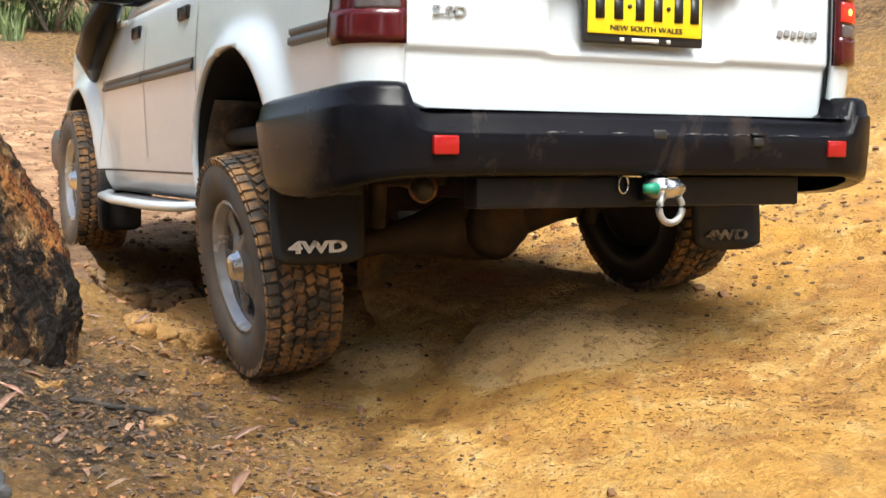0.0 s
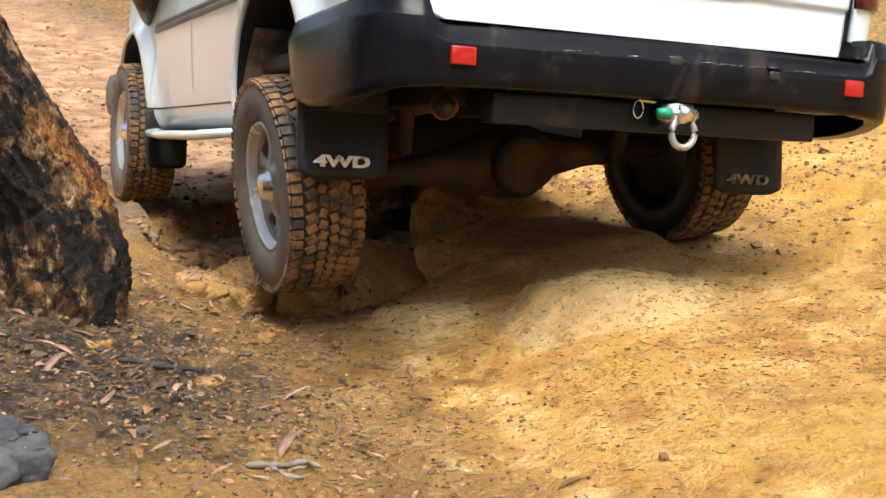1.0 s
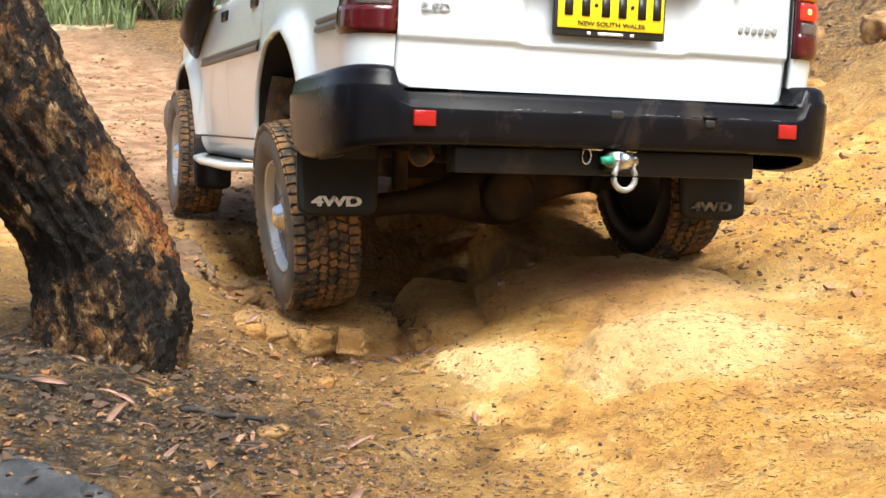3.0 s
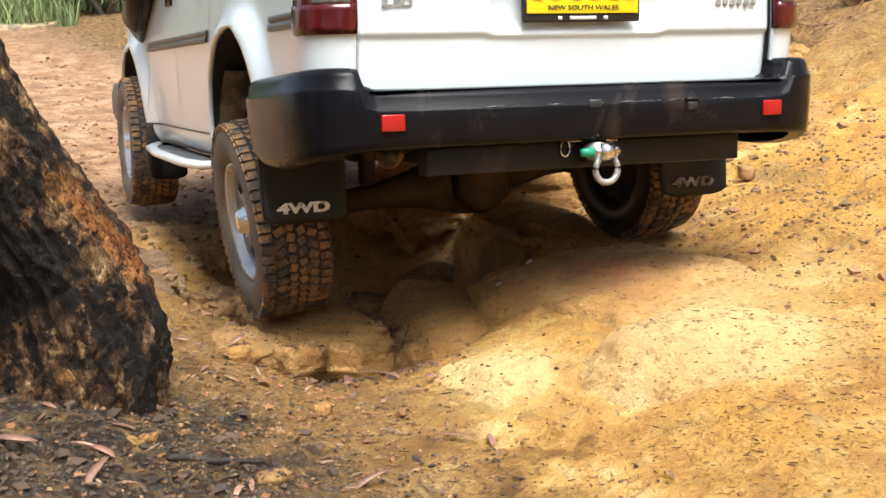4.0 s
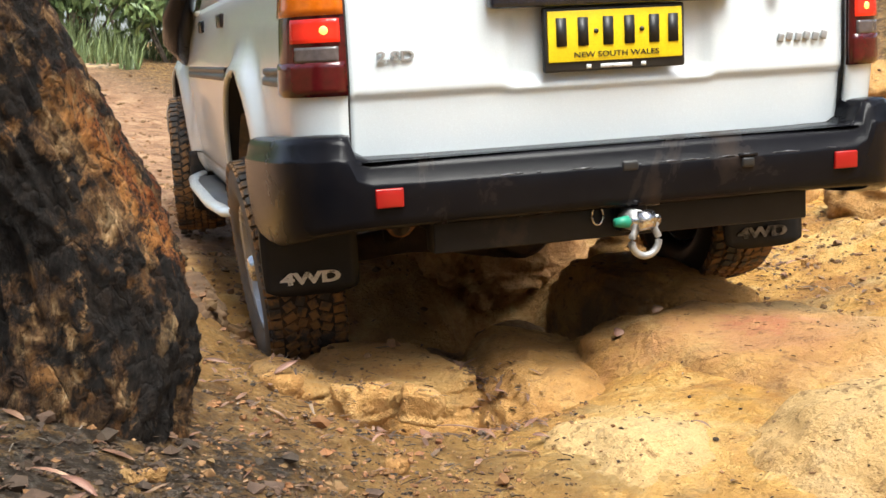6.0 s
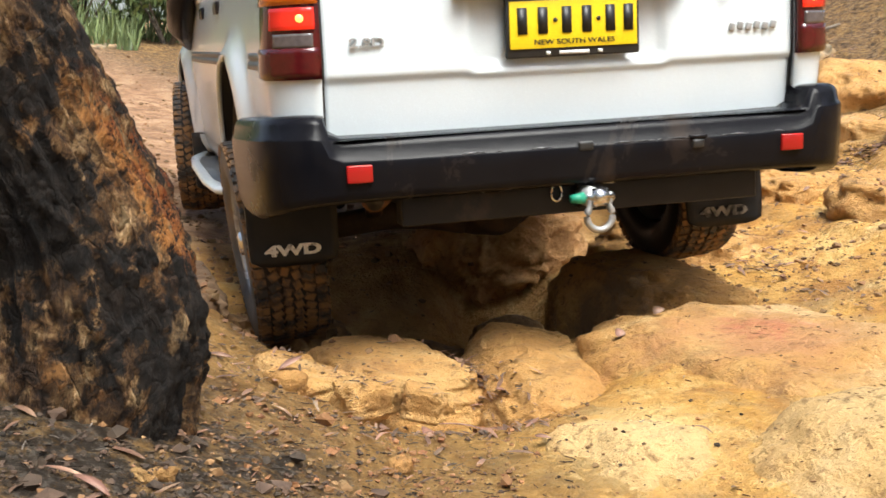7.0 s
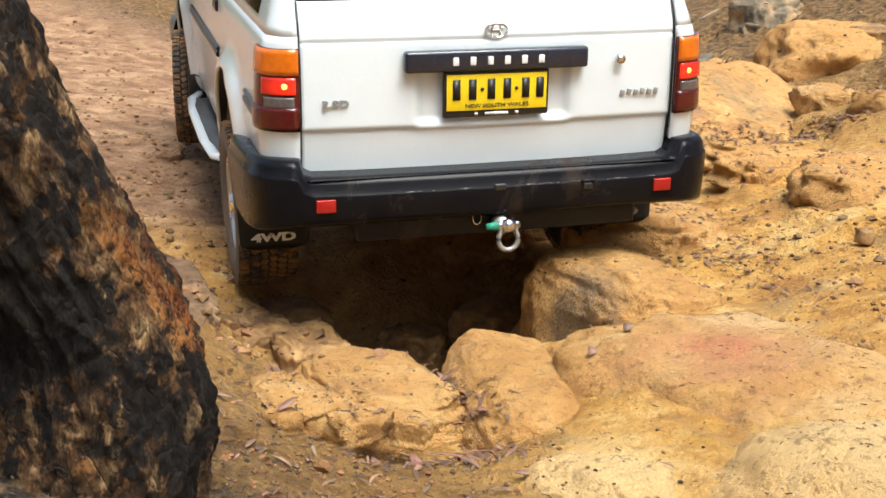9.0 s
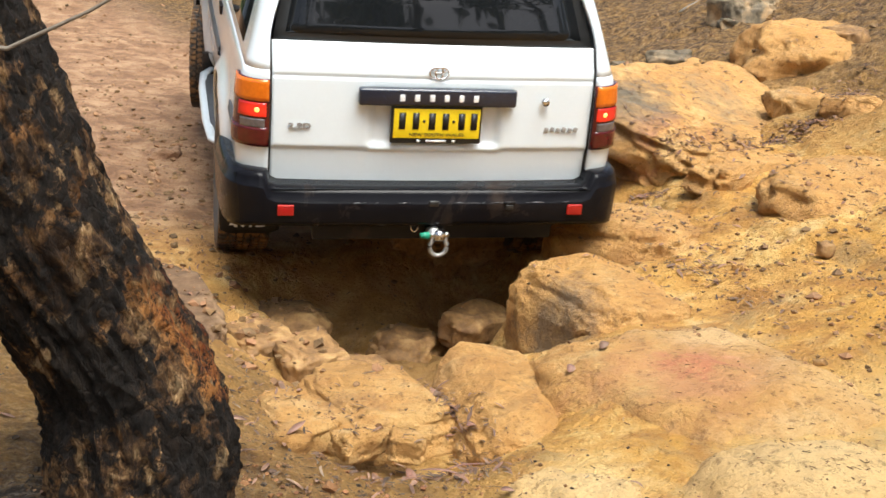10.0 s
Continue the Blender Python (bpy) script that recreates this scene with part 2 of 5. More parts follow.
    tone.inputs["Hue"].default_value, tone.inputs["Saturation"].default_value = (0.505, 0.96) if bare else (0.509, 0.99)
    tone.inputs["Value"].default_value = 1.14 if bare else 1.2
    ls.new(col, tone.inputs["Color"])
    ls.new(tone.outputs[0], b.inputs["Base Color"])
    ls.new(span(ns, ls, mid, 0.3, 0.7, 0.65, 0.9), b.inputs["Roughness"])
    b.inputs["Specular IOR Level"].default_value = 0.3
    relief = times(ns, ls, times(ns, ls, fine, 0.65), times(ns, ls, mid, 1.4), "ADD")
    relief = times(ns, ls, relief, times(ns, ls, speck, 0.35), "ADD")
    relief = times(ns, ls, relief, times(ns, ls, clod, 0.9 if bare else 1.5), "ADD")
    if not bare:
        loose = times(ns, ls, left, bank, "MAXIMUM")
        relief = times(ns, ls, relief, times(ns, ls, loose, times(ns, ls, times(ns, ls, grain, 2.2), times(ns, ls, crumb, 3.0), "ADD")), "ADD")
    bumped(ns, ls, b, relief, 1.0, 0.026)
    return m


def bark_material():
    """Flaking tan and brown plates, charred black in large patches, raw orange wood along one split."""
    m, ns, ls, b = nodes_of("burnt_bark")
    tex = ns.new("ShaderNodeTexCoord").outputs["Object"]
    mp = ns.new("ShaderNodeMapping")
    mp.inputs["Scale"].default_value = (1.0, 1.0, 0.62)
    mp.inputs["Rotation"].default_value = (0.0, radians(-18), 0.0)
    ls.new(tex, mp.inputs["Vector"])
    vec = mp.outputs[0]
    flake, fine, char = fbm(ns, ls, vec, 21, 8, 0.72, 0.5), fbm(ns, ls, vec, 85, 6, 0.8), fbm(ns, ls, tex, 4.8, 9, 0.70, 0.3)
    col = ramp(ns, ls, flake, [(0.36, (0.012, 0.008, 0.005)), (0.46, (0.055, 0.028, 0.014)), (0.54, (0.17, 0.092, 0.04)), (0.61, (0.37, 0.23, 0.11)), (0.70, (0.50, 0.36, 0.205))])
    col = mixed(ns, ls, span(ns, ls, fbm(ns, ls, tex, 7, 7, 0.7, 0.3), 0.52, 0.62, 0, 0.6), col, (0.36, 0.165, 0.05))
    plate, _ = cells(ns, ls, vec, 26, 2.4)
    edge = cells(ns, ls, vec, 26, 2.4, "DISTANCE_TO_EDGE")
    shade = ns.new("ShaderNodeHueSaturation")
    ls.new(span(ns, ls, plate, 0, 1, 0.5, 1.5), shade.inputs["Value"])
    ls.new(col, shade.inputs["Color"])
    col = mixed(ns, ls, span(ns, ls, edge, 0.06, 0.0, 0, 0.4), shade.outputs[0], (0.012, 0.009, 0.007))
    # char: broken patches everywhere, and one broad scorched belt low on the trunk
    xyz = ns.new("ShaderNodeSeparateXYZ")
    ls.new(tex, xyz.inputs[0])
    belt = times(ns, ls, span(ns, ls, xyz.outputs[2], 0.16, 0.34), span(ns, ls, xyz.outputs[2], 0.66, 0.42))
    burn = times(ns, ls, char, times(ns, ls, times(ns, ls, belt, 0.06), times(ns, ls, flake, -0.22), "ADD"), "ADD")
    burn = times(ns, ls, burn, span(ns, ls, xyz.outputs[0], -1.33, -1.22, 0.0, -0.05), "ADD")
    scorch = span(ns, ls, burn, 0.382, 0.418, 0, 0.95)
    col = mixed(ns, ls, scorch, col, ramp(ns, ls, fine, [(0.4, (0.006, 0.006, 0.006)), (0.62, (0.028, 0.022, 0.018))]))
    col = mixed(ns, ls, span(ns, ls, fine, 0.47, 0.36, 0, 0.75), col, (0.014, 0.010, 0.008))
    # the split with raw orange wood
    wob = times(ns, ls, times(ns, ls, flake, 0.5, "SUBTRACT"), 0.20)
    line = times(ns, ls, times(ns, ls, xyz.outputs[0], times(ns, ls, xyz.outputs[2], 0.62), "ADD"), wob, "ADD")
    split = times(ns, ls, span(ns, ls, line, SPLIT_LO, SPLIT_LO + 0.02), span(ns, ls, line, SPLIT_LO + 0.052, SPLIT_LO + 0.036))
    split = times(ns, ls, split, times(ns, ls, span(ns, ls, xyz.outputs[2], 0.42, 0.50), span(ns, ls, xyz.outputs[2], 0.82, 0.72)))
    split = times(ns, ls, split, span(ns, ls, fine, 0.42, 0.52))
    col = mixed(ns, ls, times(ns, ls, split, 0.9), col, ramp(ns, ls, flake, [(0.4, (0.30, 0.075, 0.018)), (0.6, (0.62, 0.27, 0.075))]))
    ls.new(col, b.inputs["Base Color"])
    b.inputs["Roughness"].default_value = 0.85
    b.inputs["Specular IOR Level"].default_value = 0.25
    tall = times(ns, ls, flake, times(ns, ls, fine, 0.5), "ADD")
    tall = times(ns, ls, tall, times(ns, ls, times(ns, ls, plate, 0.45), span(ns, ls, edge, 0.0, 0.12, 0, 0.2), "ADD"), "ADD")
    bumped(ns, ls, b, tall, 1.0, 0.04)
    return m


SPLIT_LO = -0.955
MUD = (0.25, 0.13, 0.05)
EARTH, STONE, PALE, BARK = earth("ochre_ground"), earth("ochre_sandstone", False, 0.06, True), earth("pale_sandstone", False, 0.48, True), bark_material()
PAINT = surface("white_car_paint", [(0.3, (0.67, 0.745, 0.785)), (0.7, (0.71, 0.775, 0.81))], 3, (0.22, 0.3), (300, 0.02, 0.0004), coat=0.5)
PLASTIC = surface("black_plastic", [(0.3, (0.004, 0.004, 0.006)), (0.7, (0.008, 0.008, 0.010))], 5, (0.24, 0.34), (260, 0.10, 0.0008), dirt=((0.075, 0.048, 0.03), 2.6, 0.54, 0.85), spec=0.13)
RUBBER = surface("mud_flap_rubber", [(0.3, (0.010, 0.010, 0.011)), (0.7, (0.018, 0.017, 0.017))], 8, (0.4, 0.55), (300, 0.1, 0.001), dirt=((0.08, 0.05, 0.03), 4.0, 0.56, 0.8), spec=0.25)
TYRE = surface("muddy_tyre", [(0.3, (0.03, 0.028, 0.026)), (0.7, (0.06, 0.052, 0.045))], 10, (0.7, 0.9), (90, 0.4, 0.004), dirt=(MUD, 13.0, 0.43, 0.56))
# darker, less muddy copy of the tread: groove shade put into the colour
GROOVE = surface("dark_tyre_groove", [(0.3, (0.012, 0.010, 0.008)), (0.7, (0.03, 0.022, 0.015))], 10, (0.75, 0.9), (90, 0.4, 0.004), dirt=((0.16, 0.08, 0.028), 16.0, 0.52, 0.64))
SIDEWALL = surface("dusty_tyre_sidewall", [(0.3, (0.06, 0.056, 0.052)), (0.7, (0.11, 0.10, 0.09))], 10, (0.7, 0.9), (90, 0.3, 0.003), dirt=((0.17, 0.12, 0.075), 5.0, 0.42, 0.7))
ALLOY = surface("dull_alloy", [(0.3, (0.36, 0.365, 0.375)), (0.7, (0.44, 0.445, 0.455))], 6, (0.25, 0.36), (200, 0.05, 0.001), metal=0.45, dirt=((0.16, 0.12, 0.085), 7.0, 0.58, 0.82))
STEEL = surface("black_painted_steel", [(0.3, (0.006, 0.006, 0.0075)), (0.7, (0.012, 0.012, 0.014))], 6, (0.4, 0.55), (120, 0.15, 0.001), dirt=((0.07, 0.045, 0.028), 5.0, 0.58, 0.85), spec=0.25)
UNDER = surface("muddy_underbody", [(0.3, (0.008, 0.007, 0.006)), (0.7, (0.022, 0.017, 0.013))], 8, (0.7, 0.9), (60, 0.4, 0.004), dirt=((0.07, 0.04, 0.02), 4.0, 0.5, 0.72))
RUST = surface("rusty_pipe", [(0.3, (0.10, 0.05, 0.03)), (0.7, (0.22, 0.11, 0.06))], 14, (0.7, 0.9), (90, 0.4, 0.002))
CHROME = surface("chrome", [(0.3, (0.62, 0.62, 0.63)), (0.7, (0.75, 0.75, 0.76))], 6, (0.15, 0.3), (200, 0.03, 0.0005), metal=1.0)
GALV = surface("galvanised_shackle", [(0.3, (0.28, 0.28, 0.275)), (0.7, (0.42, 0.42, 0.41))], 25, (0.4, 0.55), (150, 0.15, 0.001), metal=0.6)
GREEN = surface("green_pin", [(0.3, (0.01, 0.22, 0.13)), (0.7, (0.02, 0.30, 0.18))], 20, (0.4, 0.5), (100, 0.1, 0.001))
GLASS = surface("tinted_glass", [(0.3, (0.006, 0.007, 0.008)), (0.7, (0.010, 0.011, 0.012))], 2, (0.02, 0.04), (3, 0.0, 0.0001), spec=0.3)
TRIM = surface("grey_trim", [(0.3, (0.06, 0.062, 0.065)), (0.7, (0.10, 0.10, 0.10))], 9, (0.35, 0.5), (200, 0.1, 0.0005))
GARNISH = surface("dark_blue_garnish", [(0.3, (0.006, 0.010, 0.022)), (0.7, (0.012, 0.018, 0.035))], 4, (0.2, 0.3), (300, 0.03, 0.0004), coat=0.4)
PLATE = surface("yellow_number_plate", [(0.3, (0.78, 0.56, 0.008)), (0.7, (0.86, 0.64, 0.015))], 5, (0.3, 0.4), (200, 0.05, 0.0004))
SCUFF = surface("scuffed_plastic_edge", [(0.46, (0.015, 0.015, 0.018)), (0.60, (0.20, 0.20, 0.21))], 34, (0.35, 0.5), (200, 0.2, 0.001))
SPLASH = surface("mud_splashed_panel", [(0.3, (0.035, 0.026, 0.019)), (0.7, (0.085, 0.062, 0.042))], 12, (0.7, 0.9), (90, 0.3, 0.003), dirt=((0.17, 0.105, 0.055), 9.0, 0.48, 0.62))
INK = surface("black_ink", [(0.3, (0.01, 0.01, 0.01)), (0.7, (0.02, 0.02, 0.02))], 5, (0.4, 0.5), (200, 0.02, 0.0003))
FADED = surface("faded_lettering", [(0.40, (0.03, 0.03, 0.03)), (0.6, (0.28, 0.26, 0.23))], 30, (0.5, 0.6), (200, 0.05, 0.0004))
WHITE = surface("white_lettering", [(0.36, (0.25, 0.24, 0.22)), (0.46, (0.80, 0.80, 0.78))], 40, (0.5, 0.6), (200, 0.05, 0.0004))
AMBER = surface("amber_lens", [(0.3, (0.60, 0.12, 0.004)), (0.7, (0.70, 0.17, 0.008))], 30, (0.12, 0.2), (70, 0.15, 0.002), coat=0.4)
REDLENS = surface("dark_red_lens", [(0.3, (0.055, 0.004, 0.005)), (0.7, (0.09, 0.006, 0.008))], 30, (0.12, 0.2), (70, 0.15, 0.002), coat=0.2)
CLEARLENS = surface("grey_lens", [(0.3, (0.075, 0.062, 0.062)), (0.7, (0.13, 0.11, 0.11))], 30, (0.12, 0.2), (70, 0.15, 0.002), coat=0.4)
BRAKE = brake_material()
BULB = glow("lit_bulb", (1.0, 0.26, 0.05), 2.2, (0.8, 0.3, 0.1))
# faint emission brightens the reflectors, which are no lamps
REFLEX = glow("faintly_glowing_reflector", (1.0, 0.03, 0.015), 0.015, (0.30, 0.010, 0.009))
INDICATOR = surface("orange_indicator", [(0.3, (0.6, 0.2, 0.02)), (0.7, (0.7, 0.26, 0.03))], 30, (0.15, 0.2), (70, 0.1, 0.002))
LEAFDRY = surface("dry_leaf", [(0.3, (0.07, 0.036, 0.022)), (0.5, (0.17, 0.088, 0.052)), (0.75, (0.33, 0.20, 0.125))], 12, (0.5, 0.75), (90, 0.3, 0.002), random_shade=0.5, islands=True)
LEAFPINK = surface("pink_dry_leaf", [(0.36, (0.15, 0.07, 0.045)), (0.5, (0.27, 0.145, 0.10)), (0.64, (0.40, 0.26, 0.19))], 14, (0.45, 0.7), (60, 0.4, 0.003), random_shade=0.25)
TWIG = surface("grey_dead_wood", [(0.3, (0.10, 0.075, 0.055)), (0.7, (0.30, 0.25, 0.20))], 18, (0.7, 0.9), (80, 0.5, 0.003), random_shade=0.35, islands=True)
GRIT = surface("loose_stones", [(0.3, (0.12, 0.062, 0.028)), (0.55, (0.24, 0.13, 0.055)), (0.8, (0.38, 0.24, 0.11))], 9, (0.7, 0.9), (70, 0.4, 0.003), random_shade=0.4, islands=True)
EARTHY = surface("earth_brown_stone", [(0.36, (0.075, 0.04, 0.018)), (0.5, (0.155, 0.085, 0.04)), (0.64, (0.27, 0.165, 0.085))], 8, (0.75, 0.9), (45, 0.6, 0.012), dirt=((0.11, 0.062, 0.03), 4, 0.5, 0.65))
BROWN = surface("brown_damp_stone", [(0.36, (0.13, 0.065, 0.024)), (0.5, (0.28, 0.15, 0.052)), (0.64, (0.46, 0.28, 0.11))], 8, (0.7, 0.9), (45, 0.6, 0.012), dirt=((0.19, 0.10, 0.04), 4, 0.5, 0.65))
AXLE = surface("dried_mud_on_steel", [(0.3, (0.02, 0.013, 0.009)), (0.7, (0.05, 0.032, 0.02))], 9, (0.75, 0.9), (60, 0.5, 0.005), dirt=((0.09, 0.05, 0.024), 5, 0.5, 0.7))
LICHEN = surface("grey_weathered_stone", [(0.36, (0.07, 0.055, 0.035)), (0.5, (0.15, 0.115, 0.07)), (0.64, (0.27, 0.20, 0.12))], 7, (0.75, 0.9), (45, 0.6, 0.01), dirt=((0.40, 0.25, 0.12), 4, 0.5, 0.65))
ASHSTONE = surface("ash_grey_stone", [(0.36, (0.014, 0.015, 0.017)), (0.5, (0.034, 0.036, 0.040)), (0.64, (0.085, 0.085, 0.085))], 9, (0.75, 0.9), (60, 0.6, 0.006))
LEAFGREEN = surface("bush_leaf", [(0.3, (0.085, 0.14, 0.045)), (0.6, (0.17, 0.24, 0.085)), (0.8, (0.25, 0.32, 0.13))], 3, (0.45, 0.65), (30, 0.2, 0.004), random_shade=0.45, islands=True)
GRASS = surface("dry_green_grass", [(0.3, (0.085, 0.125, 0.04)), (0.6, (0.14, 0.18, 0.065)), (0.8, (0.25, 0.25, 0.12))], 3, (0.5, 0.7), (30, 0.2, 0.004), random_shade=0.35, islands=True)


# ---- mesh helpers ----
def part(name, bm, mat, parent=None, label="", smooth=True, bevel=0.0):
    me = bpy.data.meshes.new(name)
    bmesh.ops.recalc_face_normals(bm, faces=bm.faces) if len(bm.faces) < 60000 else None
    for f in bm.faces:
        f.smooth = smooth
    bm.to_mesh(me)
    bm.free()
    me.materials.append(mat)
    return link(name, me, parent, label, bevel)


def link(name, me, parent=None, label="", bevel=0.0):
    ob = new(name, me)
    if parent:
        ob.parent = parent
    if bevel:
        mod = ob.modifiers.new("bevel", "BEVEL")
        mod.width, mod.segments, mod.limit_method, mod.angle_limit = bevel, 3, "ANGLE", radians(35)
    return tagged(ob, label)


def box(bm, c, s, turn=None):
    m = Matrix.Translation(c) @ (turn or Matrix()) @ Matrix.Diagonal((*s, 1))
    return bmesh.ops.create_cube(bm, size=1, matrix=m)["verts"]


def rod(bm, a, b, r, r2=None, seg=14):
    a, b = Vector(a), Vector(b)
    turn = (b - a).to_track_quat("Z", "Y").to_matrix().to_4x4()
    bmesh.ops.create_cone(bm, cap_ends=True, segments=seg, radius1=r, radius2=r if r2 is None else r2, depth=(b - a).length, matrix=Matrix.Translation((a + b) / 2) @ turn)


def tube(bm, pts, radii, seg=12):
    """A tube of varying radius along a line of points."""
    pts = [Vector(p) for p in pts]
    rings = []
    for i, p in enumerate(pts):
        d = (pts[min(i + 1, len(pts) - 1)] - pts[max(i - 1, 0)]).normalized()
        q = d.to_track_quat("Z", "Y")
        r = radii[i] if isinstance(radii, (list, tuple)) else radii
        rings.append([bm.verts.new(p + q @ Vector((r * math.cos(a), r * math.sin(a), 0))) for a in (2 * math.pi * k / seg for k in range(seg))])
    for u, v in zip(rings, rings[1:]):
        for k in range(seg):
            bm.faces.new((u[k], u[(k + 1) % seg], v[(k + 1) % seg], v[k]))
    bm.faces.new(rings[0][::-1])
    bm.faces.new(rings[-1])


def sheet(bm, rows, closed=False):
    """A skin over rows of points."""
    vs = [[bm.verts.new(p) for p in row] for row in rows]
    n = len(vs[0])
    for a, b in zip(vs, vs[1:]):
        for k in range(n if closed else n - 1):
            bm.faces.new((a[k], a[(k + 1) % n], b[(k + 1) % n], b[k]))
    return vs


def table(x, xs, ys):
    return float(np.interp(x, xs, ys))


def soft(a, b, x):
    t = min(1.0, max(0.0, (x - a) / (b - a)))
    return t * t * (3 - 2 * t)


def letters(name, text, size, depth, mat, parent, m, label="", wide=1.0, bold=0.0):
    cu = bpy.data.curves.new(name, "FONT")
    cu.body, cu.size, cu.extrude, cu.align_x, cu.align_y, cu.offset = text, size, depth, "CENTER", "CENTER", bold
    ob = bpy.data.objects.new(name, cu)
    scene.collection.objects.link(ob)
    me = bpy.data.meshes.new_from_object(ob.evaluated_get(bpy.context.evaluated_depsgraph_get()))
    bpy.data.objects.remove(ob)
    me.transform(m @ Matrix.Diagonal((wide, 1, 1, 1)))
    me.materials.clear()
    me.materials.append(mat)
    return link(name, me, parent, label)


UPRIGHT = Matrix.Rotation(math.pi / 2, 4, "X")


# ---- the ground ----
ACROSS = [-70, -6, -2.6, -1.7, -1.35, -1.05, -0.75, -0.35, 0.15, 0.8, 1.2, 1.6, 2.1, 2.7, 3.2, 6, 70]
RISE = [8, 1.1, 0.42, 0.29, 0.215, 0.12, 0.01, 0.0, 0.10, 0.155, 0.26, 0.40, 0.52, 0.76, 1.0, 2.1, 12]


def block(x, y, cx, cy, hx, hy, power=4):
    return math.exp(-abs((x - cx) / hx) ** power - abs((y - cy) / hy) ** power)


def height(x, y):
    wx = x + 0.10 * noise.noise((x * 1.3, y * 1.3, 4.0))
    z = table(wx, ACROSS, RISE)
    if wx < -0.7:
        z = z * (1 - 0.85 * soft(-0.1, 1.6, y)) + 0.02 * soft(-0.1, 1.6, y)
    far = max(0.0, min(y, 14.0) - 3.0)
    z += (0.085 * far + 0.003 * far * far) * (1 - 0.6 * soft(1.5, 3.5, x)) + 0.05 * max(0.0, y - 14.0)
    z -= 0.02 * max(0.0, -3.0 - y)
    # the washed-out hole behind the ledge and the rut that leads out of it
    z -= 0.46 * block(wx, y, -0.16, 1.25, 0.52, 0.80) + 0.13 * block(wx, y, -0.78, 1.1, 0.36, 0.75)
    z -= 0.16 * block(wx, y, 0.75, 2.1, 0.5, 0.75)
    z -= 0.28 * block(wx, y, 0.36, 1.75, 0.26, 0.40)
    hollow = block(wx, y, -0.3, 1.2, 0.9, 0.95)
    z += hollow * (0.09 * noise.noise((x * 3.4, y * 3.4, 11.0)) + 0.05 * abs(noise.noise((x * 8, y * 8, 12.0))))
    rut = block(wx, y, -0.95, 1.0, 0.32, 1.0)
    z += rut * (0.05 * noise.noise((x * 5.2, y * 3.6, 21.0)) + 0.035 * abs(noise.noise((x * 11, y * 9, 22.0))))
    # soil washed out round the ledge blocks
    z -= 0.07 * block(x, y, -0.42, -0.1, 0.6, 0.5, 4) + 0.045 * block(x, y, -0.52, -0.42, 0.36, 0.2, 2)
    z -= 0.05 * block(x, y, -0.85, 0.3, 0.25, 0.45, 2)
    # low worn domes of bedrock
    z += 0.05 * block(x, y, -0.28, -0.95, 0.26, 0.22, 2) + 0.06 * block(x, y, 0.25, -1.15, 0.42, 0.30, 2) + 0.04 * block(x, y, 0.5, -0.4, 0.5, 0.5, 2)
    # bedrock that joins the ledge blocks to the slab
    z += 0.085 * block(x, y, 0.03, -0.38, 0.20, 0.36, 2) + 0.05 * block(x, y, -0.30, -0.62, 0.2, 0.2, 2)
    near = 1.0 if abs(x) < 6 and y < 9 else 1.6
    z += near * (0.030 * noise.noise((x * 1.9, y * 1.9, 1.0)) + 0.014 * noise.noise((x * 5.5, y * 5.5, 2.0)) + 0.012 * abs(noise.noise((x * 13, y * 13, 3.0))) + 0.005 * noise.noise((x * 33, y * 33, 5.0)))
    if -2.6 < x < -0.3 and y < 1.0:
        z += (0.016 * abs(noise.noise((x * 21, y * 21, 6.0))) + 0.007 * noise.noise((x * 46, y * 46, 7.0))) * soft(-0.3, -0.7, x)
    if x > 0.9:
        z += 0.08 * abs(noise.noise((x * 2.4, y * 3.4, 8.0))) * soft(0.9, 1.5, x)
        f = (z + 0.35 * noise.noise((x * 0.9, y * 0.9, 15.0))) * 6.5
        f -= math.floor(f)
        z += (soft(0.7, 0.95, f) - f) / 6.5 * 0.3 * soft(0.9, 1.6, x) * soft(8, 4, x)
    return z


def steps(stops):
    out = [stops[0][0]]
    for (a, d), (b, d2) in zip(stops, stops[1:]):
        while out[-1] < b - 1e-6:
            f = (out[-1] - a) / (b - a)
            out.append(min(b, out[-1] + d + (d2 - d) * f))
    return out


def build_ground():
    xs = steps([(-70, 6), (-8, 0.5), (-3, 0.08), (-1.9, 0.022), (1.6, 0.022), (4.5, 0.07), (9, 0.6), (70, 6)])
    ys = steps([(-30, 5), (-6, 0.4), (-3.2, 0.06), (-2.3, 0.022), (2.4, 0.024), (6, 0.06), (14, 0.25), (25, 1.0), (90, 8)])
    nx = len(xs)
    me = bpy.data.meshes.new("ground")
    me.from_pydata([(x, y, height(x, y)) for y in ys for x in xs], [], [(j * nx + i, j * nx + i + 1, (j + 1) * nx + i + 1, (j + 1) * nx + i) for j in range(len(ys) - 1) for i in range(nx - 1)])
    me.polygons.foreach_set("use_smooth", [True] * len(me.polygons))
    me.materials.append(EARTH)
    tagged(new("ground", me), "eroded ochre clay track over worn sandstone", "ground", kind="structure")


build_ground()


# ---- rocks ----
TOPS = []

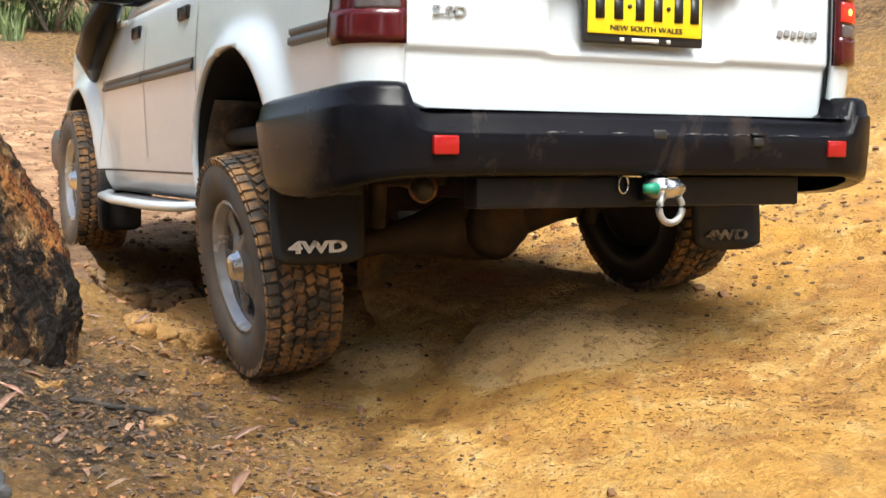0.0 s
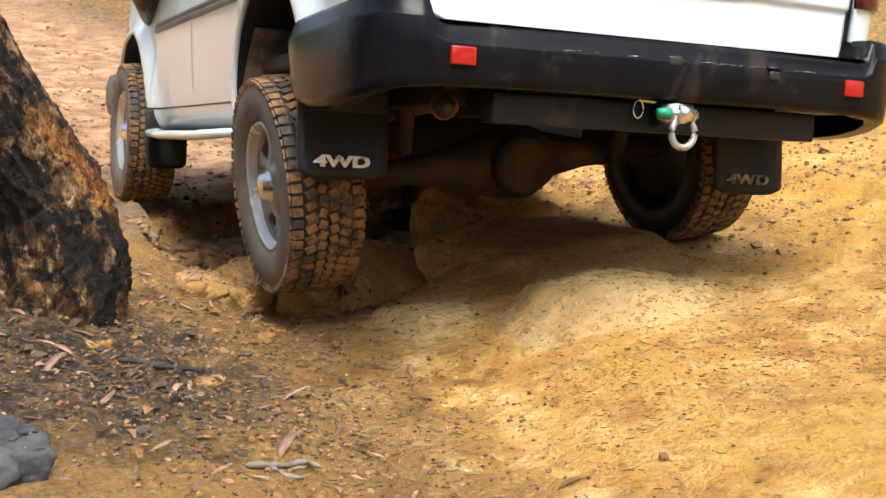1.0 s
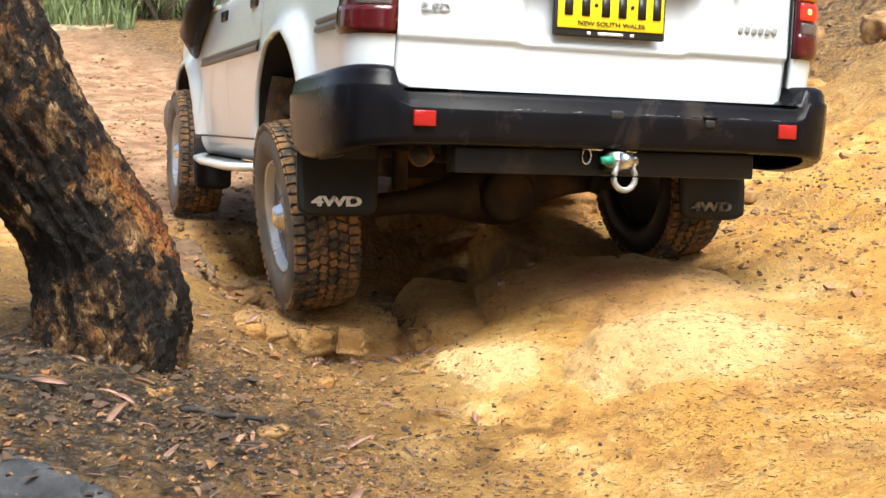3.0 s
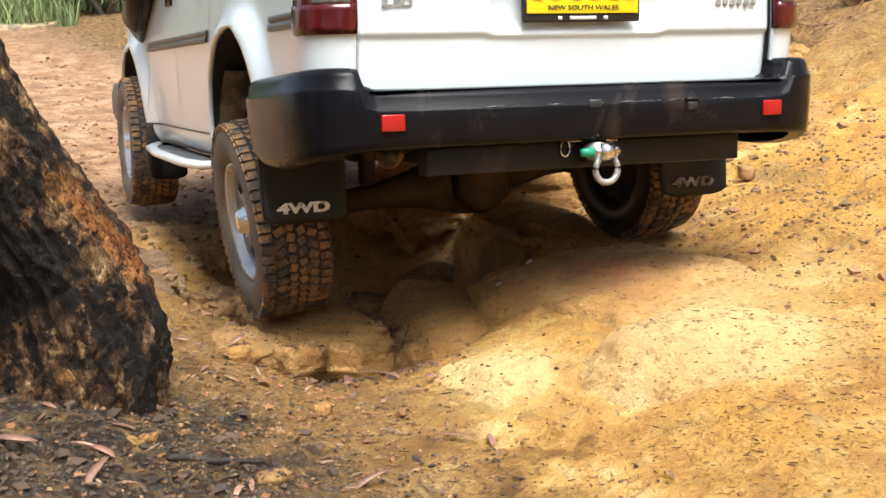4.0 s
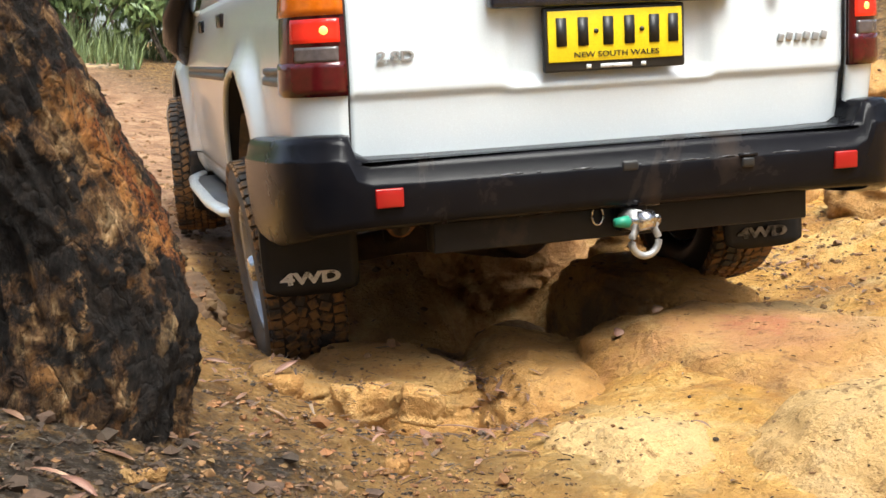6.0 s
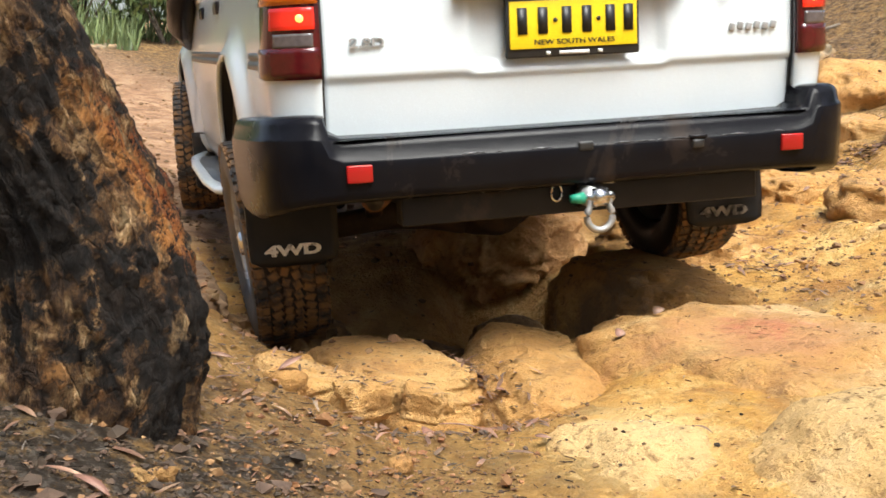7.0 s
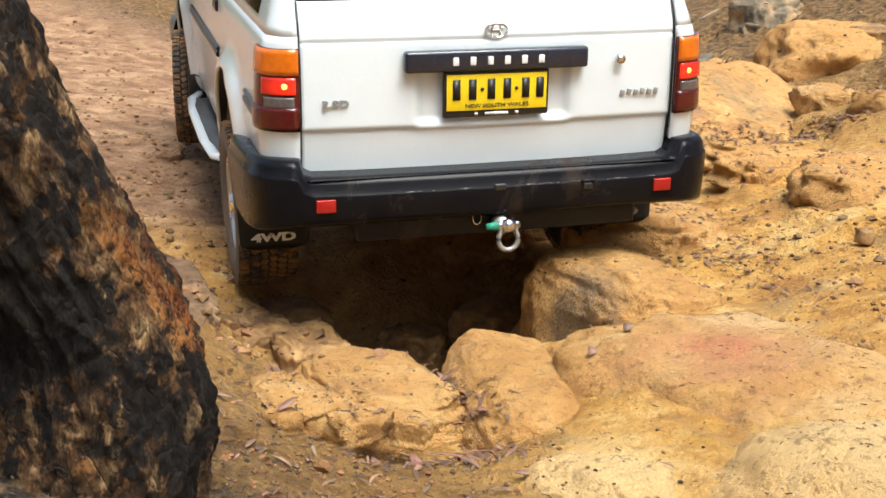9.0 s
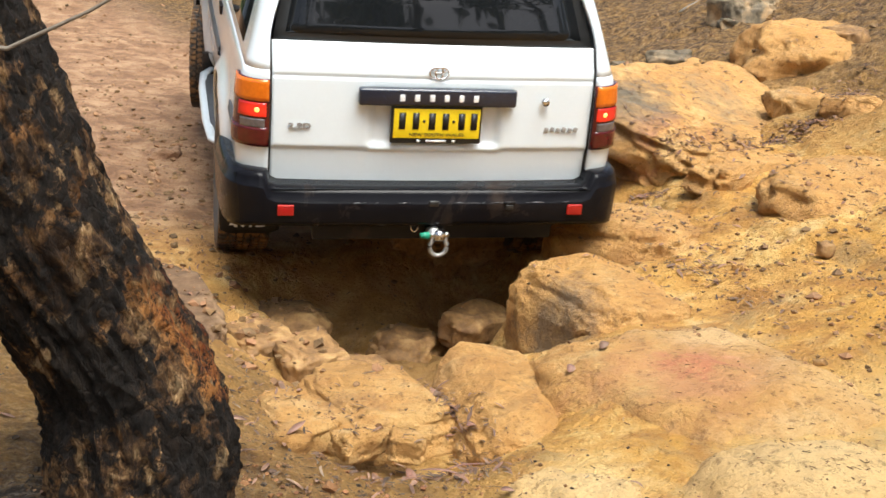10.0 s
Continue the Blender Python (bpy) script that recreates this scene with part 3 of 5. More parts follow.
def rock(name, c, s, turn=0, tilt=0, seed=0, sub=5, sharp=0.55, rough=0.07, mat=STONE, label="", group="", beds=0.0):
    """A weathered block: a squared-off ball with bedding ledges, chips and hollows."""
    bm = bmesh.new()
    bmesh.ops.create_icosphere(bm, subdivisions=sub, radius=1)
    off = Vector((seed * 7.1, seed * 3.3, seed * 1.7))
    for v in bm.verts:
        n = v.co.normalized()
        p = Vector([math.copysign(abs(a) ** sharp, a) for a in n])
        d = 1 + rough * 2.2 * noise.noise(n * 1.3 + off) + rough * 1.1 * noise.noise(n * 3.1 + off) + rough * 0.5 * noise.noise(n * 8 + off) - rough * 0.6 * abs(noise.noise(n * 5.0 - off))
        p = Vector((p.x * s[0], p.y * s[1], p.z * s[2])) * d
        p.z += 0.012 * noise.noise(Vector((p.x * 9, p.y * 9, seed)))
        # pits and grain, and beds that weather back at different rates
        q = p + off
        p *= 1 - 0.010 / max(s) * max(0.0, noise.noise(q * 26)) - 0.006 / max(s) * noise.noise(q * 60)
        if beds:
            layer = (p.z + 0.03 * noise.noise(q * 4)) * 26
            step = noise.noise((math.floor(layer) * 1.7, seed, 2.0)) + soft(0.75, 1.0, layer - math.floor(layer)) * (noise.noise((math.floor(layer + 1) * 1.7, seed, 2.0)) - noise.noise((math.floor(layer) * 1.7, seed, 2.0)))
            p.x, p.y = p.x * (1 + beds * 1.6 * step), p.y * (1 + beds * step)
        v.co = p
    ob = part(name, bm, mat)
    ob.matrix_world = pose(c[0], c[1], c[2], tilt, 0, turn)
    TOPS.append(ob)
    return tagged(ob, label, "rock", group)


rock("ledge_rock", (-0.60, -0.03, -0.13), (0.215, 0.33, 0.19), 8, 1, 1, 6, 0.50, 0.045, label="cracked ochre sandstone block on the ledge of the hole", group="ledge of the hole", beds=0.035)
rock("ledge_rock", (-0.18, -0.09, -0.14), (0.215, 0.46, 0.23), -8, 3, 2, 6, 0.62, 0.04, label="rounded ochre sandstone block on the ledge of the hole", group="ledge of the hole", beds=0.015)
rock("boulder", (0.47, 0.60, 0.0), (0.265, 0.40, 0.25), 12, 3, 3, 6, 0.56, 0.055, label="large rounded ochre boulder beside the hole", group="ledge of the hole", beds=0.012)
rock("bedrock_slab", (0.45, -0.42, -0.14), (0.56, 0.72, 0.37), 12, 0, 4, 6, 0.8, 0.055, label="broad worn sandstone slab with a red iron stain")
rock("bedrock_slab", (-0.26, -0.98, -0.12), (0.24, 0.27, 0.22), 25, 0, 5, 6, 0.85, 0.05, PALE, label="low pale worn sandstone slab in the track")
rock("bedrock_slab", (0.30, -1.22, -0.12), (0.46, 0.36, 0.36), -8, 0, 6, 6, 0.85, 0.045, PALE, label="smooth pale sandstone slab in the track")
rock("stone", (-0.90, -0.16, -0.02), (0.14, 0.20, 0.085), 20, 0, 7, 5, 0.7, 0.1, label="low orange sandstone lump beside the ledge")
rock("stone", (-0.755, -0.45, 0.03), (0.085, 0.05, 0.05), 20, 0, 8, 4, 0.6, 0.15, label="broken brown sandstone chunk below the ledge")
rock("stone", (-0.625, -0.50, 0.035), (0.06, 0.05, 0.042), -15, 0, 9, 4, 0.6, 0.15, label="small pale ochre stone on the ledge")
rock("standing_stone", (-1.14, 1.06, -0.01), (0.125, 0.36, 0.125), 6, 4, 10, 5, 0.5, 0.08, EARTHY, "upright brown stone behind the burnt tree")
rock("standing_stone", (-1.13, 0.42, 0.03), (0.07, 0.16, 0.11), -15, 0, 11, 5, 0.6, 0.1, EARTHY, "brown weathered stone at the edge of the rut")
rock("stone", (-0.86, 0.98, -0.13), (0.14, 0.18, 0.10), 24, 0, 43, 5, 0.6, 0.1, mat=BROWN, label="half-buried brown rock in the side of the rut")
rock("stone", (-0.66, 0.80, -0.17), (0.14, 0.17, 0.13), 10, 0, 12, 5, 0.6, 0.1, mat=BROWN, label="ochre rock in the side of the hole")
rock("stone", (0.26, 1.48, -0.24), (0.20, 0.12, 0.10), 25, 8, 13, 5, 0.65, 0.09, mat=BROWN, label="fallen ochre rock in the hole")
rock("stone", (-0.45, 1.12, -0.40), (0.22, 0.18, 0.15), 30, 0, 40, 5, 0.9, 0.12, mat=BROWN, label="brown rock standing in the hole")
rock("stone", (-0.62, 1.60, -0.26), (0.18, 0.24, 0.12), 15, 0, 41, 5, 0.9, 0.12, mat=BROWN, label="brown rock in the rut")
rock("stone", (-0.05, 1.55, -0.42), (0.18, 0.16, 0.14), 60, 0, 42, 5, 0.6, 0.12, mat=BROWN, label="dark rock at the bottom of the hole")
rock("stone", (0.08, 0.92, -0.45), (0.14, 0.11, 0.09), 40, 0, 14, 4, 0.75, 0.1, mat=BROWN, label="small rock at the bottom of the hole")
rock("clay_lump", (0.42, 2.30, 0.04), (0.36, 0.30, 0.25), 8, -8, 15, 6, 0.75, 0.17, mat=STONE, label="pitted brown clay step beyond the hole")
rock("boulder", (1.0, 1.35, 0.13), (0.34, 0.42, 0.17), 30, 0, 16, 5, 0.6, 0.07, label="worn ochre rock at the foot of the bank")
rock("boulder", (2.12, 2.72, 0.48), (0.98, 0.66, 0.27), 30, 20, 17, 6, 0.7, 0.09, label="big grey-stained sandstone boulder on the bank", group="rocks on the bank")
rock("rock_ledge", (1.95, 1.80, 0.42), (0.62, 0.15, 0.10), 25, 12, 18, 5, 0.6, 0.09, label="long narrow sandstone ledge on the bank", group="rocks on the bank")
rock("rock_ledge", (2.2, 1.15, 0.40), (0.75, 0.36, 0.16), 20, 12, 19, 5, 0.7, 0.08, label="sloping ochre sandstone shelf on the bank", group="rocks on the bank")
rock("boulder", (3.25, 3.35, 0.88), (0.62, 0.44, 0.26), 20, 10, 20, 5, 0.8, 0.09, label="pale orange boulder high on the bank", group="rocks on the bank")
rock("boulder", (3.35, 4.55, 1.12), (0.26, 0.22, 0.17), 10, 0, 21, 5, 0.6, 0.1, LICHEN, "grey lichen-covered boulder on the bank", "rocks on the bank")
rock("boulder", (1.75, 3.7, 0.58), (0.46, 0.26, 0.20), 35, 0, 22, 5, 0.6, 0.1, label="broken orange rock on the bank", group="rocks on the bank")
rock("stone", (1.38, 0.42, 0.35), (0.036, 0.03, 0.034), 12, 0, 23, 3, 0.45, 0.1, BROWN, "small square brown stone on the slope")
rock("stone", (-1.55, -2.36, 0.20), (0.13, 0.16, 0.12), 20, 0, 50, 5, 0.65, 0.13, ASHSTONE, "smooth ash-grey stone near the burnt tree")
rock("stone", (-1.0, 4.17, 0.12), (0.12, 0.08, 0.07), 12, 0, 24, 4, 0.6, 0.15, label="brown clod lying on the dirt track")
scatter = random.Random(9)
for k in range(16):
    x = scatter.uniform(1.3, 3.4)
    y = scatter.uniform(1.9, 4.8)
    r = scatter.uniform(0.07, 0.2)
    rock("bank_stone", (x, y, height(x, y) + r * 0.15), (r * 1.3, r * 0.9, r * 0.65), scatter.uniform(0, 180), scatter.uniform(-15, 15), 60 + k, 4, 0.6, 0.12, (STONE, LICHEN, BROWN)[k % 3], "weathered stone half buried in the bank", "rocks on the bank")
rock("boulder", (-1.95, 12.8, 0.95), (0.60, 0.40, 0.28), 12, 0, 25, 5, 0.6, 0.1, LICHEN, "brown boulder at the edge of the bush")
for k, (x, y, r) in enumerate([(-1.03, -1.62, 0.036), (-1.28, -1.46, 0.022), (-1.31, -1.50, 0.019), (-0.98, -0.62, 0.05), (-0.80, -1.02, 0.03), (0.72, -0.38, 0.02), (0.8, -0.44, 0.024), (1.1, 0.6, 0.03)]):
    rock("pebble", (x, y, height(x, y) + r * 0.3), (r, r * 0.8, r * 0.6), k * 50, 0, 30 + k, 3, 0.7, 0.12, BROWN if k in (0, 5, 6) else STONE, "small rounded stone lying on the ground", "loose stones")


# ---- the burnt tree ----
def burnt_tree():
    zs = [0.0, 0.17, 0.30, 0.39, 0.50, 0.60, 0.73, 0.84, 1.0, 1.16, 1.3, 2.5, 5.0, 7.0]
    cx = [-1.42, -1.42, -1.40, -1.405, -1.43, -1.465, -1.535, -1.59, -1.655, -1.715, -1.77, -2.12, -2.7, -3.0]
    cy = [-1.12, -1.13, -1.135, -1.14, -1.15, -1.17, -1.20, -1.225, -1.265, -1.29, -1.31, -1.5, -1.7, -1.8]
    rr = [0.235, 0.21, 0.205, 0.20, 0.195, 0.189, 0.183, 0.181, 0.177, 0.173, 0.17, 0.15, 0.11, 0.06]
    tree = tagged(new("tree"), "leaning tree trunk with charred flaking brown bark", "tree")
    rows, seg = [], 150
    for i in range(330):
        z = 1.75 * i / 260 if i <= 260 else 1.75 + 5.2 * (i - 260) / 70
        c, r = Vector((table(z, zs, cx), table(z, zs, cy), z)), table(z, zs, rr)
        row = []
        for k in range(seg):
            a = 2 * math.pi * k / seg
            n = Vector((math.cos(a), math.sin(a), 0))
            q = Vector((n.x * 1.1, n.y * 1.1, z * 2.2))
            d = 0.10 * noise.noise(q * 1.4) + 0.05 * noise.noise(Vector((n.x * 6, n.y * 6, z * 6)))
            crack = noise.noise(Vector((n.x * 11, n.y * 11, z * 9))) + 0.5 * noise.noise(Vector((n.x * 22, n.y * 22, z * 24)))
            d += 0.085 * max(-0.45, crack) + 0.05 * noise.noise(Vector((n.x * 40, n.y * 40, z * 45)))
            d += 0.06 * soft(0.32, 0.12, z) * abs(noise.noise(Vector((n.x * 2.5, n.y * 2.5, 3))))
            row.append(c + n * r * (1 + d))
        rows.append(row)
    bm = bmesh.new()
    sheet(bm, rows, True)
    part("trunk", bm, BARK, tree)
    bm = bmesh.new()
    tube(bm, [(-1.75, -1.75, 1.28), (-1.62, -1.76, 1.27), (-1.5, -1.78, 1.33), (-1.42, -1.8, 1.38), (-1.35, -1.8, 1.45)], [0.006, 0.004, 0.003, 0.002, 0.001], 6)
    part("dead_twig", bm, TWIG, tree, "thin bare grey twig")


burnt_tree()


# ---- the car; its origin lies under the middle of the rear axle, y ahead ----
SILL, BELT = 0.46, 1.21
WHEEL_R, ARCH_R, ARCH_Z, AXLES = 0.358, 0.445, 0.51, (0.0, 2.65)
TAIL_Z = [0.5, 0.73, 0.90, 1.05, 1.18, 1.22, 1.32, 1.50, 1.66, 1.72]
TAIL_Y = [-0.90, -0.935, -0.955, -0.955, -0.952, -0.945, -0.90, -0.815, -0.72, -0.66]
SIDE_Z = [0.46, 0.52, 0.62, 0.78, 0.92, 1.06, 1.17, 1.21, 1.32, 1.48, 1.64, 1.70]
SIDE_X = [0.765, 0.795, 0.805, 0.815, 0.82, 0.812, 0.80, 0.785, 0.755, 0.715, 0.665, 0.60]


def side_x(y, z):
    x = table(z, SIDE_Z, SIDE_X) - 0.10 * soft(2.9, 3.4, y) ** 2
    for ya in AXLES:
        d = math.hypot(y - ya, z - ARCH_Z)
        x += 0.045 * soft(ARCH_R + 0.14, ARCH_R + 0.01, d) * soft(1.08, 0.92, z)
    return x


def plan(z, front):
    """Half of the body's outline at a height: round the rear corner, then forward along the side."""
    yr, pts = table(z, TAIL_Z, TAIL_Y), []
    w, r = table(z, SIDE_Z, SIDE_X), 0.11
    for k in range(9):
        a = math.pi / 2 * k / 8
        pts.append((0.69 - 0.1 * soft(1.3, 1.7, z) + (w - 0.69 + 0.1 * soft(1.3, 1.7, z)) * math.sin(a), yr + r * (1 - math.cos(a)), z))
    y = yr + r
    n = int((front - y) / 0.03)
    for k in range(1, n + 1):
        yy = y + (front - y) * k / n
        pts.append((side_x(yy, z), yy, z))
    return pts


def skin(zs, front, arches=True):
    bm = bmesh.new()
    for s in (1, -1):
        count = len(plan(zs[0], front(zs[0])))
        rows = []
        for z in zs:
            p = plan(z, front(z))
            idx = np.linspace(0, len(p) - 1, count)
            rows.append([(s * float(np.interp(i, range(len(p)), [q[0] for q in p])), float(np.interp(i, range(len(p)), [q[1] for q in p])), z) for i in idx])
        sheet(bm, rows)
    if arches:
        inside = {v for v in bm.verts for ya in AXLES if math.hypot(v.co.y - ya, v.co.z - ARCH_Z) < ARCH_R or (abs(v.co.y - ya) < ARCH_R and v.co.z < ARCH_Z)}
        inside |= {v for v in bm.verts if v.co.y < -0.4 and v.co.z < 0.6}
        bmesh.ops.delete(bm, geom=[f for f in bm.faces if all(v in inside for v in f.verts)], context="FACES")
        for v in bm.verts:
            if v in inside and v.is_valid and v.co.z >= 0.44:
                for ya in AXLES:
                    d = Vector((v.co.y - ya, v.co.z - ARCH_Z))
                    if d.length < ARCH_R and v.co.z >= ARCH_Z:
                        d = d.normalized() * ARCH_R
                        v.co.y, v.co.z = ya + d.x, ARCH_Z + d.y
                    elif abs(d.x) < ARCH_R and v.co.z < ARCH_Z:
                        v.co.y = ya + math.copysign(ARCH_R, d.x)
                v.co.x = math.copysign(side_x(v.co.y, v.co.z), v.co.x)
        bmesh.ops.delete(bm, geom=[v for v in bm.verts if not v.link_faces], context="VERTS")
    return bm


def thick(ob, t, offset=-1):
    m = ob.modifiers.new("thick", "SOLIDIFY")
    m.thickness, m.offset = t, offset
    return ob


def tail_y(x, z):
    y = table(z, TAIL_Z, TAIL_Y) + 0.02 * (x / 0.68) ** 2
    into = soft(0.295, 0.255, abs(x)) * soft(0.88, 0.925, z) * soft(1.15, 1.125, z)
    lower = soft(0.885, 0.872, z) * 0.010
    crease = 0.007 * math.exp(-((z - 1.185) / 0.006) ** 2) + 0.006 * math.exp(-((z - 0.882) / 0.006) ** 2) * (0 if abs(x) < 0.285 else 1)
    return y + 0.022 * into + lower + crease


def body(car):
    zs = [SILL + (BELT - SILL) * k / 30 for k in range(31)]
    thick(part("body", skin(zs, lambda z: 3.30), PAINT, car), 0.018)
    zs = [BELT + (1.70 - BELT) * k / 16 for k in range(17)]
    front = lambda z: 1.80 - 0.85 * (z - BELT)
    thick(part("cabin", skin(zs, front, False), PAINT, car), 0.02)
    # roof, windscreen and bonnet
    bm = bmesh.new()
    sheet(bm, [[(x * 0.598 * (1 - 0.05 * abs(x)), y, 1.70 + 0.035 * (1 - x * x) - 0.05 * soft(-0.4, -0.68, y)) for x in np.linspace(-1, 1, 17)] for y in np.linspace(-0.68, 1.33, 20)])
    thick(part("roof", bm, PAINT, car), 0.02)
    bm = bmesh.new()
    sheet(bm, [[(x * (0.78 - 0.17 * v), 1.80 - 0.467 * v + 0.06 * (1 - x * x), BELT + 0.49 * v) for x in np.linspace(-1, 1, 13)] for v in np.linspace(0, 1, 8)])
    thick(part("windscreen", bm, GLASS, car), 0.006)
    bm = bmesh.new()
    sheet(bm, [[(x * (side_x(y, 1.12) - 0.002), y, BELT - 0.002 + 0.04 * (1 - x ** 4) - 0.10 * soft(2.6, 3.35, y)) for x in np.linspace(-1, 1, 17)] for y in np.linspace(1.75, 3.30, 18)])
    thick(part("bonnet", bm, PAINT, car), 0.02)
    bm = bmesh.new()
    sheet(bm, [[(x * (side_x(3.3, z) - 0.01), 3.30 + 0.06 * (1 - x * x), z) for x in np.linspace(-1, 1, 11)] for z in np.linspace(0.5, 1.06, 8)])
    thick(part("front_panel", bm, PAINT, car), 0.02)
    # tailgate with its recess for the plate
    bm = bmesh.new()
    sheet(bm, [[(x, tail_y(x, z), z) for x in np.linspace(-0.68, 0.68, 110)] for z in np.linspace(0.729, 1.318, 90)])
    gate = thick(part("tailgate", bm, PAINT, car), 0.03)
    for x in (-0.685, 0.685):
        bm = bmesh.new()
        sheet(bm, [[(x + d, tail_y(0.68, z) - 0.003, z) for d in (-0.005, 0.005)] for z in np.linspace(0.74, 1.32, 14)])
        part("door_gap", bm, INK, car)
    # rear window: black border, tinted glass
    def pane(w0, w1, z0, z1, out):
        b = bmesh.new()
        sheet(b, [[(x * (w0 + (w1 - w0) * v), table(z0 + (z1 - z0) * v, TAIL_Z, TAIL_Y) + 0.03 * x * x - out, z0 + (z1 - z0) * v) for x in np.linspace(-1, 1, 13)] for v in np.linspace(0, 1, 9)])
        return b
    frame_ob = thick(part("rear_window", pane(0.675, 0.60, 1.322, 1.67, 0.0), INK, car), 0.012)
    thick(part("pane", pane(0.625, 0.56, 1.345, 1.65, 0.006), GLASS, frame_ob), 0.004)
    # badges, lock and garnish on the tailgate
    bm = bmesh.new()
    box(bm, (0, -0.972, 1.117), (0.665, 0.045, 0.074))
    garnish = part("garnish", bm, GARNISH, gate, "dark garnish strip with pale lettering bars", bevel=0.012)
    for k in range(6):
        bm = bmesh.new()
        box(bm, (-0.155 + 0.062 * k, -0.996, 1.117), (0.021, 0.006, 0.029))
        part("lettering_bar", bm, WHITE, gate, bevel=0.004)
    bm = bmesh.new()
    for rx, rz, cz in ((0.040, 0.026, 1.213), (0.016, 0.024, 1.213), (0.028, 0.010, 1.224)):
        pts = [(rx * math.cos(a), tail_y(0, cz) - 0.008, cz + rz * math.sin(a)) for a in np.linspace(0, 2 * math.pi, 25)]
        tube(bm, pts, 0.0038, 6)
    part("emblem", bm, CHROME, gate)
    letters("engine_badge", "2.8D", 0.033, 0.003, GALV, gate, Matrix.Translation((-0.565, tail_y(-0.56, 0.98) - 0.005, 0.978)) @ UPRIGHT, "chrome engine size badge", 1.45, 0.0008)
    for k in range(6):
        bm = bmesh.new()
        box(bm, (0.488 + 0.026 * k, tail_y(0.53, 0.99) - 0.004, 0.974 + 0.003 * (k % 2)), (0.018, 0.008, 0.022), Matrix.Rotation(0.25, 4, "Y"))
        part("badge_bar", bm, GALV, gate, bevel=0.003)
    bm = bmesh.new()
    rod(bm, (0.466, -0.955, 1.100), (0.466, -0.972, 1.100), 0.016, seg=20)
    part("lock", bm, CHROME, gate)
    # number plate
    y = -0.975
    bm = bmesh.new()
    box(bm, (0, y + 0.008, 0.998), (0.386, 0.016, 0.160))
    plate = part("number_plate", bm, INK, gate, "yellow number plate in a black holder", bevel=0.006)
    bm = bmesh.new()
    box(bm, (0, y - 0.003, 1.005), (0.366, 0.006, 0.126))
    part("plate_face", bm, PLATE, plate, bevel=0.002)
    for x in (-0.148, -0.090, -0.022, 0.036, 0.104, 0.157):
        bm = bmesh.new()
        box(bm, (x, y - 0.008, 1.016), (0.027, 0.003, 0.070))
        part("plate_bar", bm, INK, plate)
    for x in (-0.055, 0.070):
        bm = bmesh.new()
        rod(bm, (x, y - 0.006, 1.016), (x, y - 0.010, 1.016), 0.006, seg=12)
        part("plate_dot", bm, INK, plate)
    letters("plate_lettering", "NEW SOUTH WALES", 0.020, 0.001, INK, plate, Matrix.Translation((0, y - 0.008, 0.958)) @ UPRIGHT, "", 1.25)
    bm = bmesh.new()
    for px, pw in ((0.0, 0.085), (-0.075, 0.012), (0.075, 0.012)):
        box(bm, (px, y - 0.002, 0.929), (pw, 0.004, 0.010))
    part("holder_bar", bm, WHITE, plate)
    # tail lights; each lens runs from the inner edge part of the way round the corner
    LENS_SPAN = {"indicator_lens": (0.01, 0.99), "brake_lens": (0.05, 0.58), "reversing_lens": (0.07, 0.52), "reflector_lens": (0.02, 0.98)}
    for s in (1, -1):
        lamp = None
        for name, z0, z1, mat, out in (("tail_light", 0.892, 1.172, REDLENS, 0.010), ("indicator_lens", 1.084, 1.170, AMBER, 0.016), ("brake_lens", 1.020, 1.076, BRAKE, 0.016), ("reversing_lens", 0.974, 1.010, CLEARLENS, 0.015), ("reflector_lens", 0.897, 0.974, REDLENS, 0.015)):
            b = bmesh.new()
            inset = 0 if lamp is None else 1
            rows = []
            for z in np.linspace(z0, z1, 6):
                row = []
                for q in np.linspace(*LENS_SPAN.get(name, (0.0, 1.0)), 14):
                    p = plan(z, 0.0)
                    i = q * 9.5
                    px, py = np.interp(i, range(len(p)), [w[0] for w in p]), np.interp(i, range(len(p)), [w[1] for w in p])
                    a = math.pi / 2 * min(1, i / 8)
                    row.append((s * (px + out * math.sin(a)), py - out * math.cos(a), z))
                rows.append(row)
            sheet(b, rows)
            ob = part(name, b, mat, lamp or car, {"tail_light": "dark red tail light with amber top", "brake_lens": "glowing red brake lamp"}.get(name, ""))
            thick(ob, 0.02)
            lamp = lamp or ob
        bm = bmesh.new()
        bmesh.ops.create_uvsphere(bm, u_segments=12, v_segments=8, radius=0.013, matrix=Matrix.Translation((s * 0.738, -0.955, 1.048)))
        part("bulb", bm, BULB, lamp, "glowing bulb")
    # side mouldings, handles, windows, mirrors
    for s in (1, -1):
        for y0, y1 in ((-0.80, -0.50), (0.52, 1.30), (1.32, 2.12)):
            bm = bmesh.new()
            for z0, h, o in ((0.928, 0.013, 0.012), (0.954, 0.010, 0.010)):
                sheet(bm, [[(s * (side_x(y, z0) + o * e), y, z0 + h * dz) for dz, e in ((-1, 0), (-0.7, 1), (0.7, 1), (1, 0))] for y in np.linspace(y0, y1, 14)])
            sheet(bm, [[(s * (side_x(y, 0.94) + 0.004), y, 0.94 + dz) for dz in (-0.022, 0.022)] for y in np.linspace(y0, y1, 14)])
            part("side_moulding", bm, TRIM, car)
        for y0, y1 in ((0.62, 0.76), (1.40, 1.54)):
            bm = bmesh.new()
            box(bm, (s * (side_x(0.7, 1.13) + 0.004), (y0 + y1) / 2, 1.13), (0.02, y1 - y0, 0.05))
            part("door_handle", bm, PLASTIC, car, bevel=0.008)
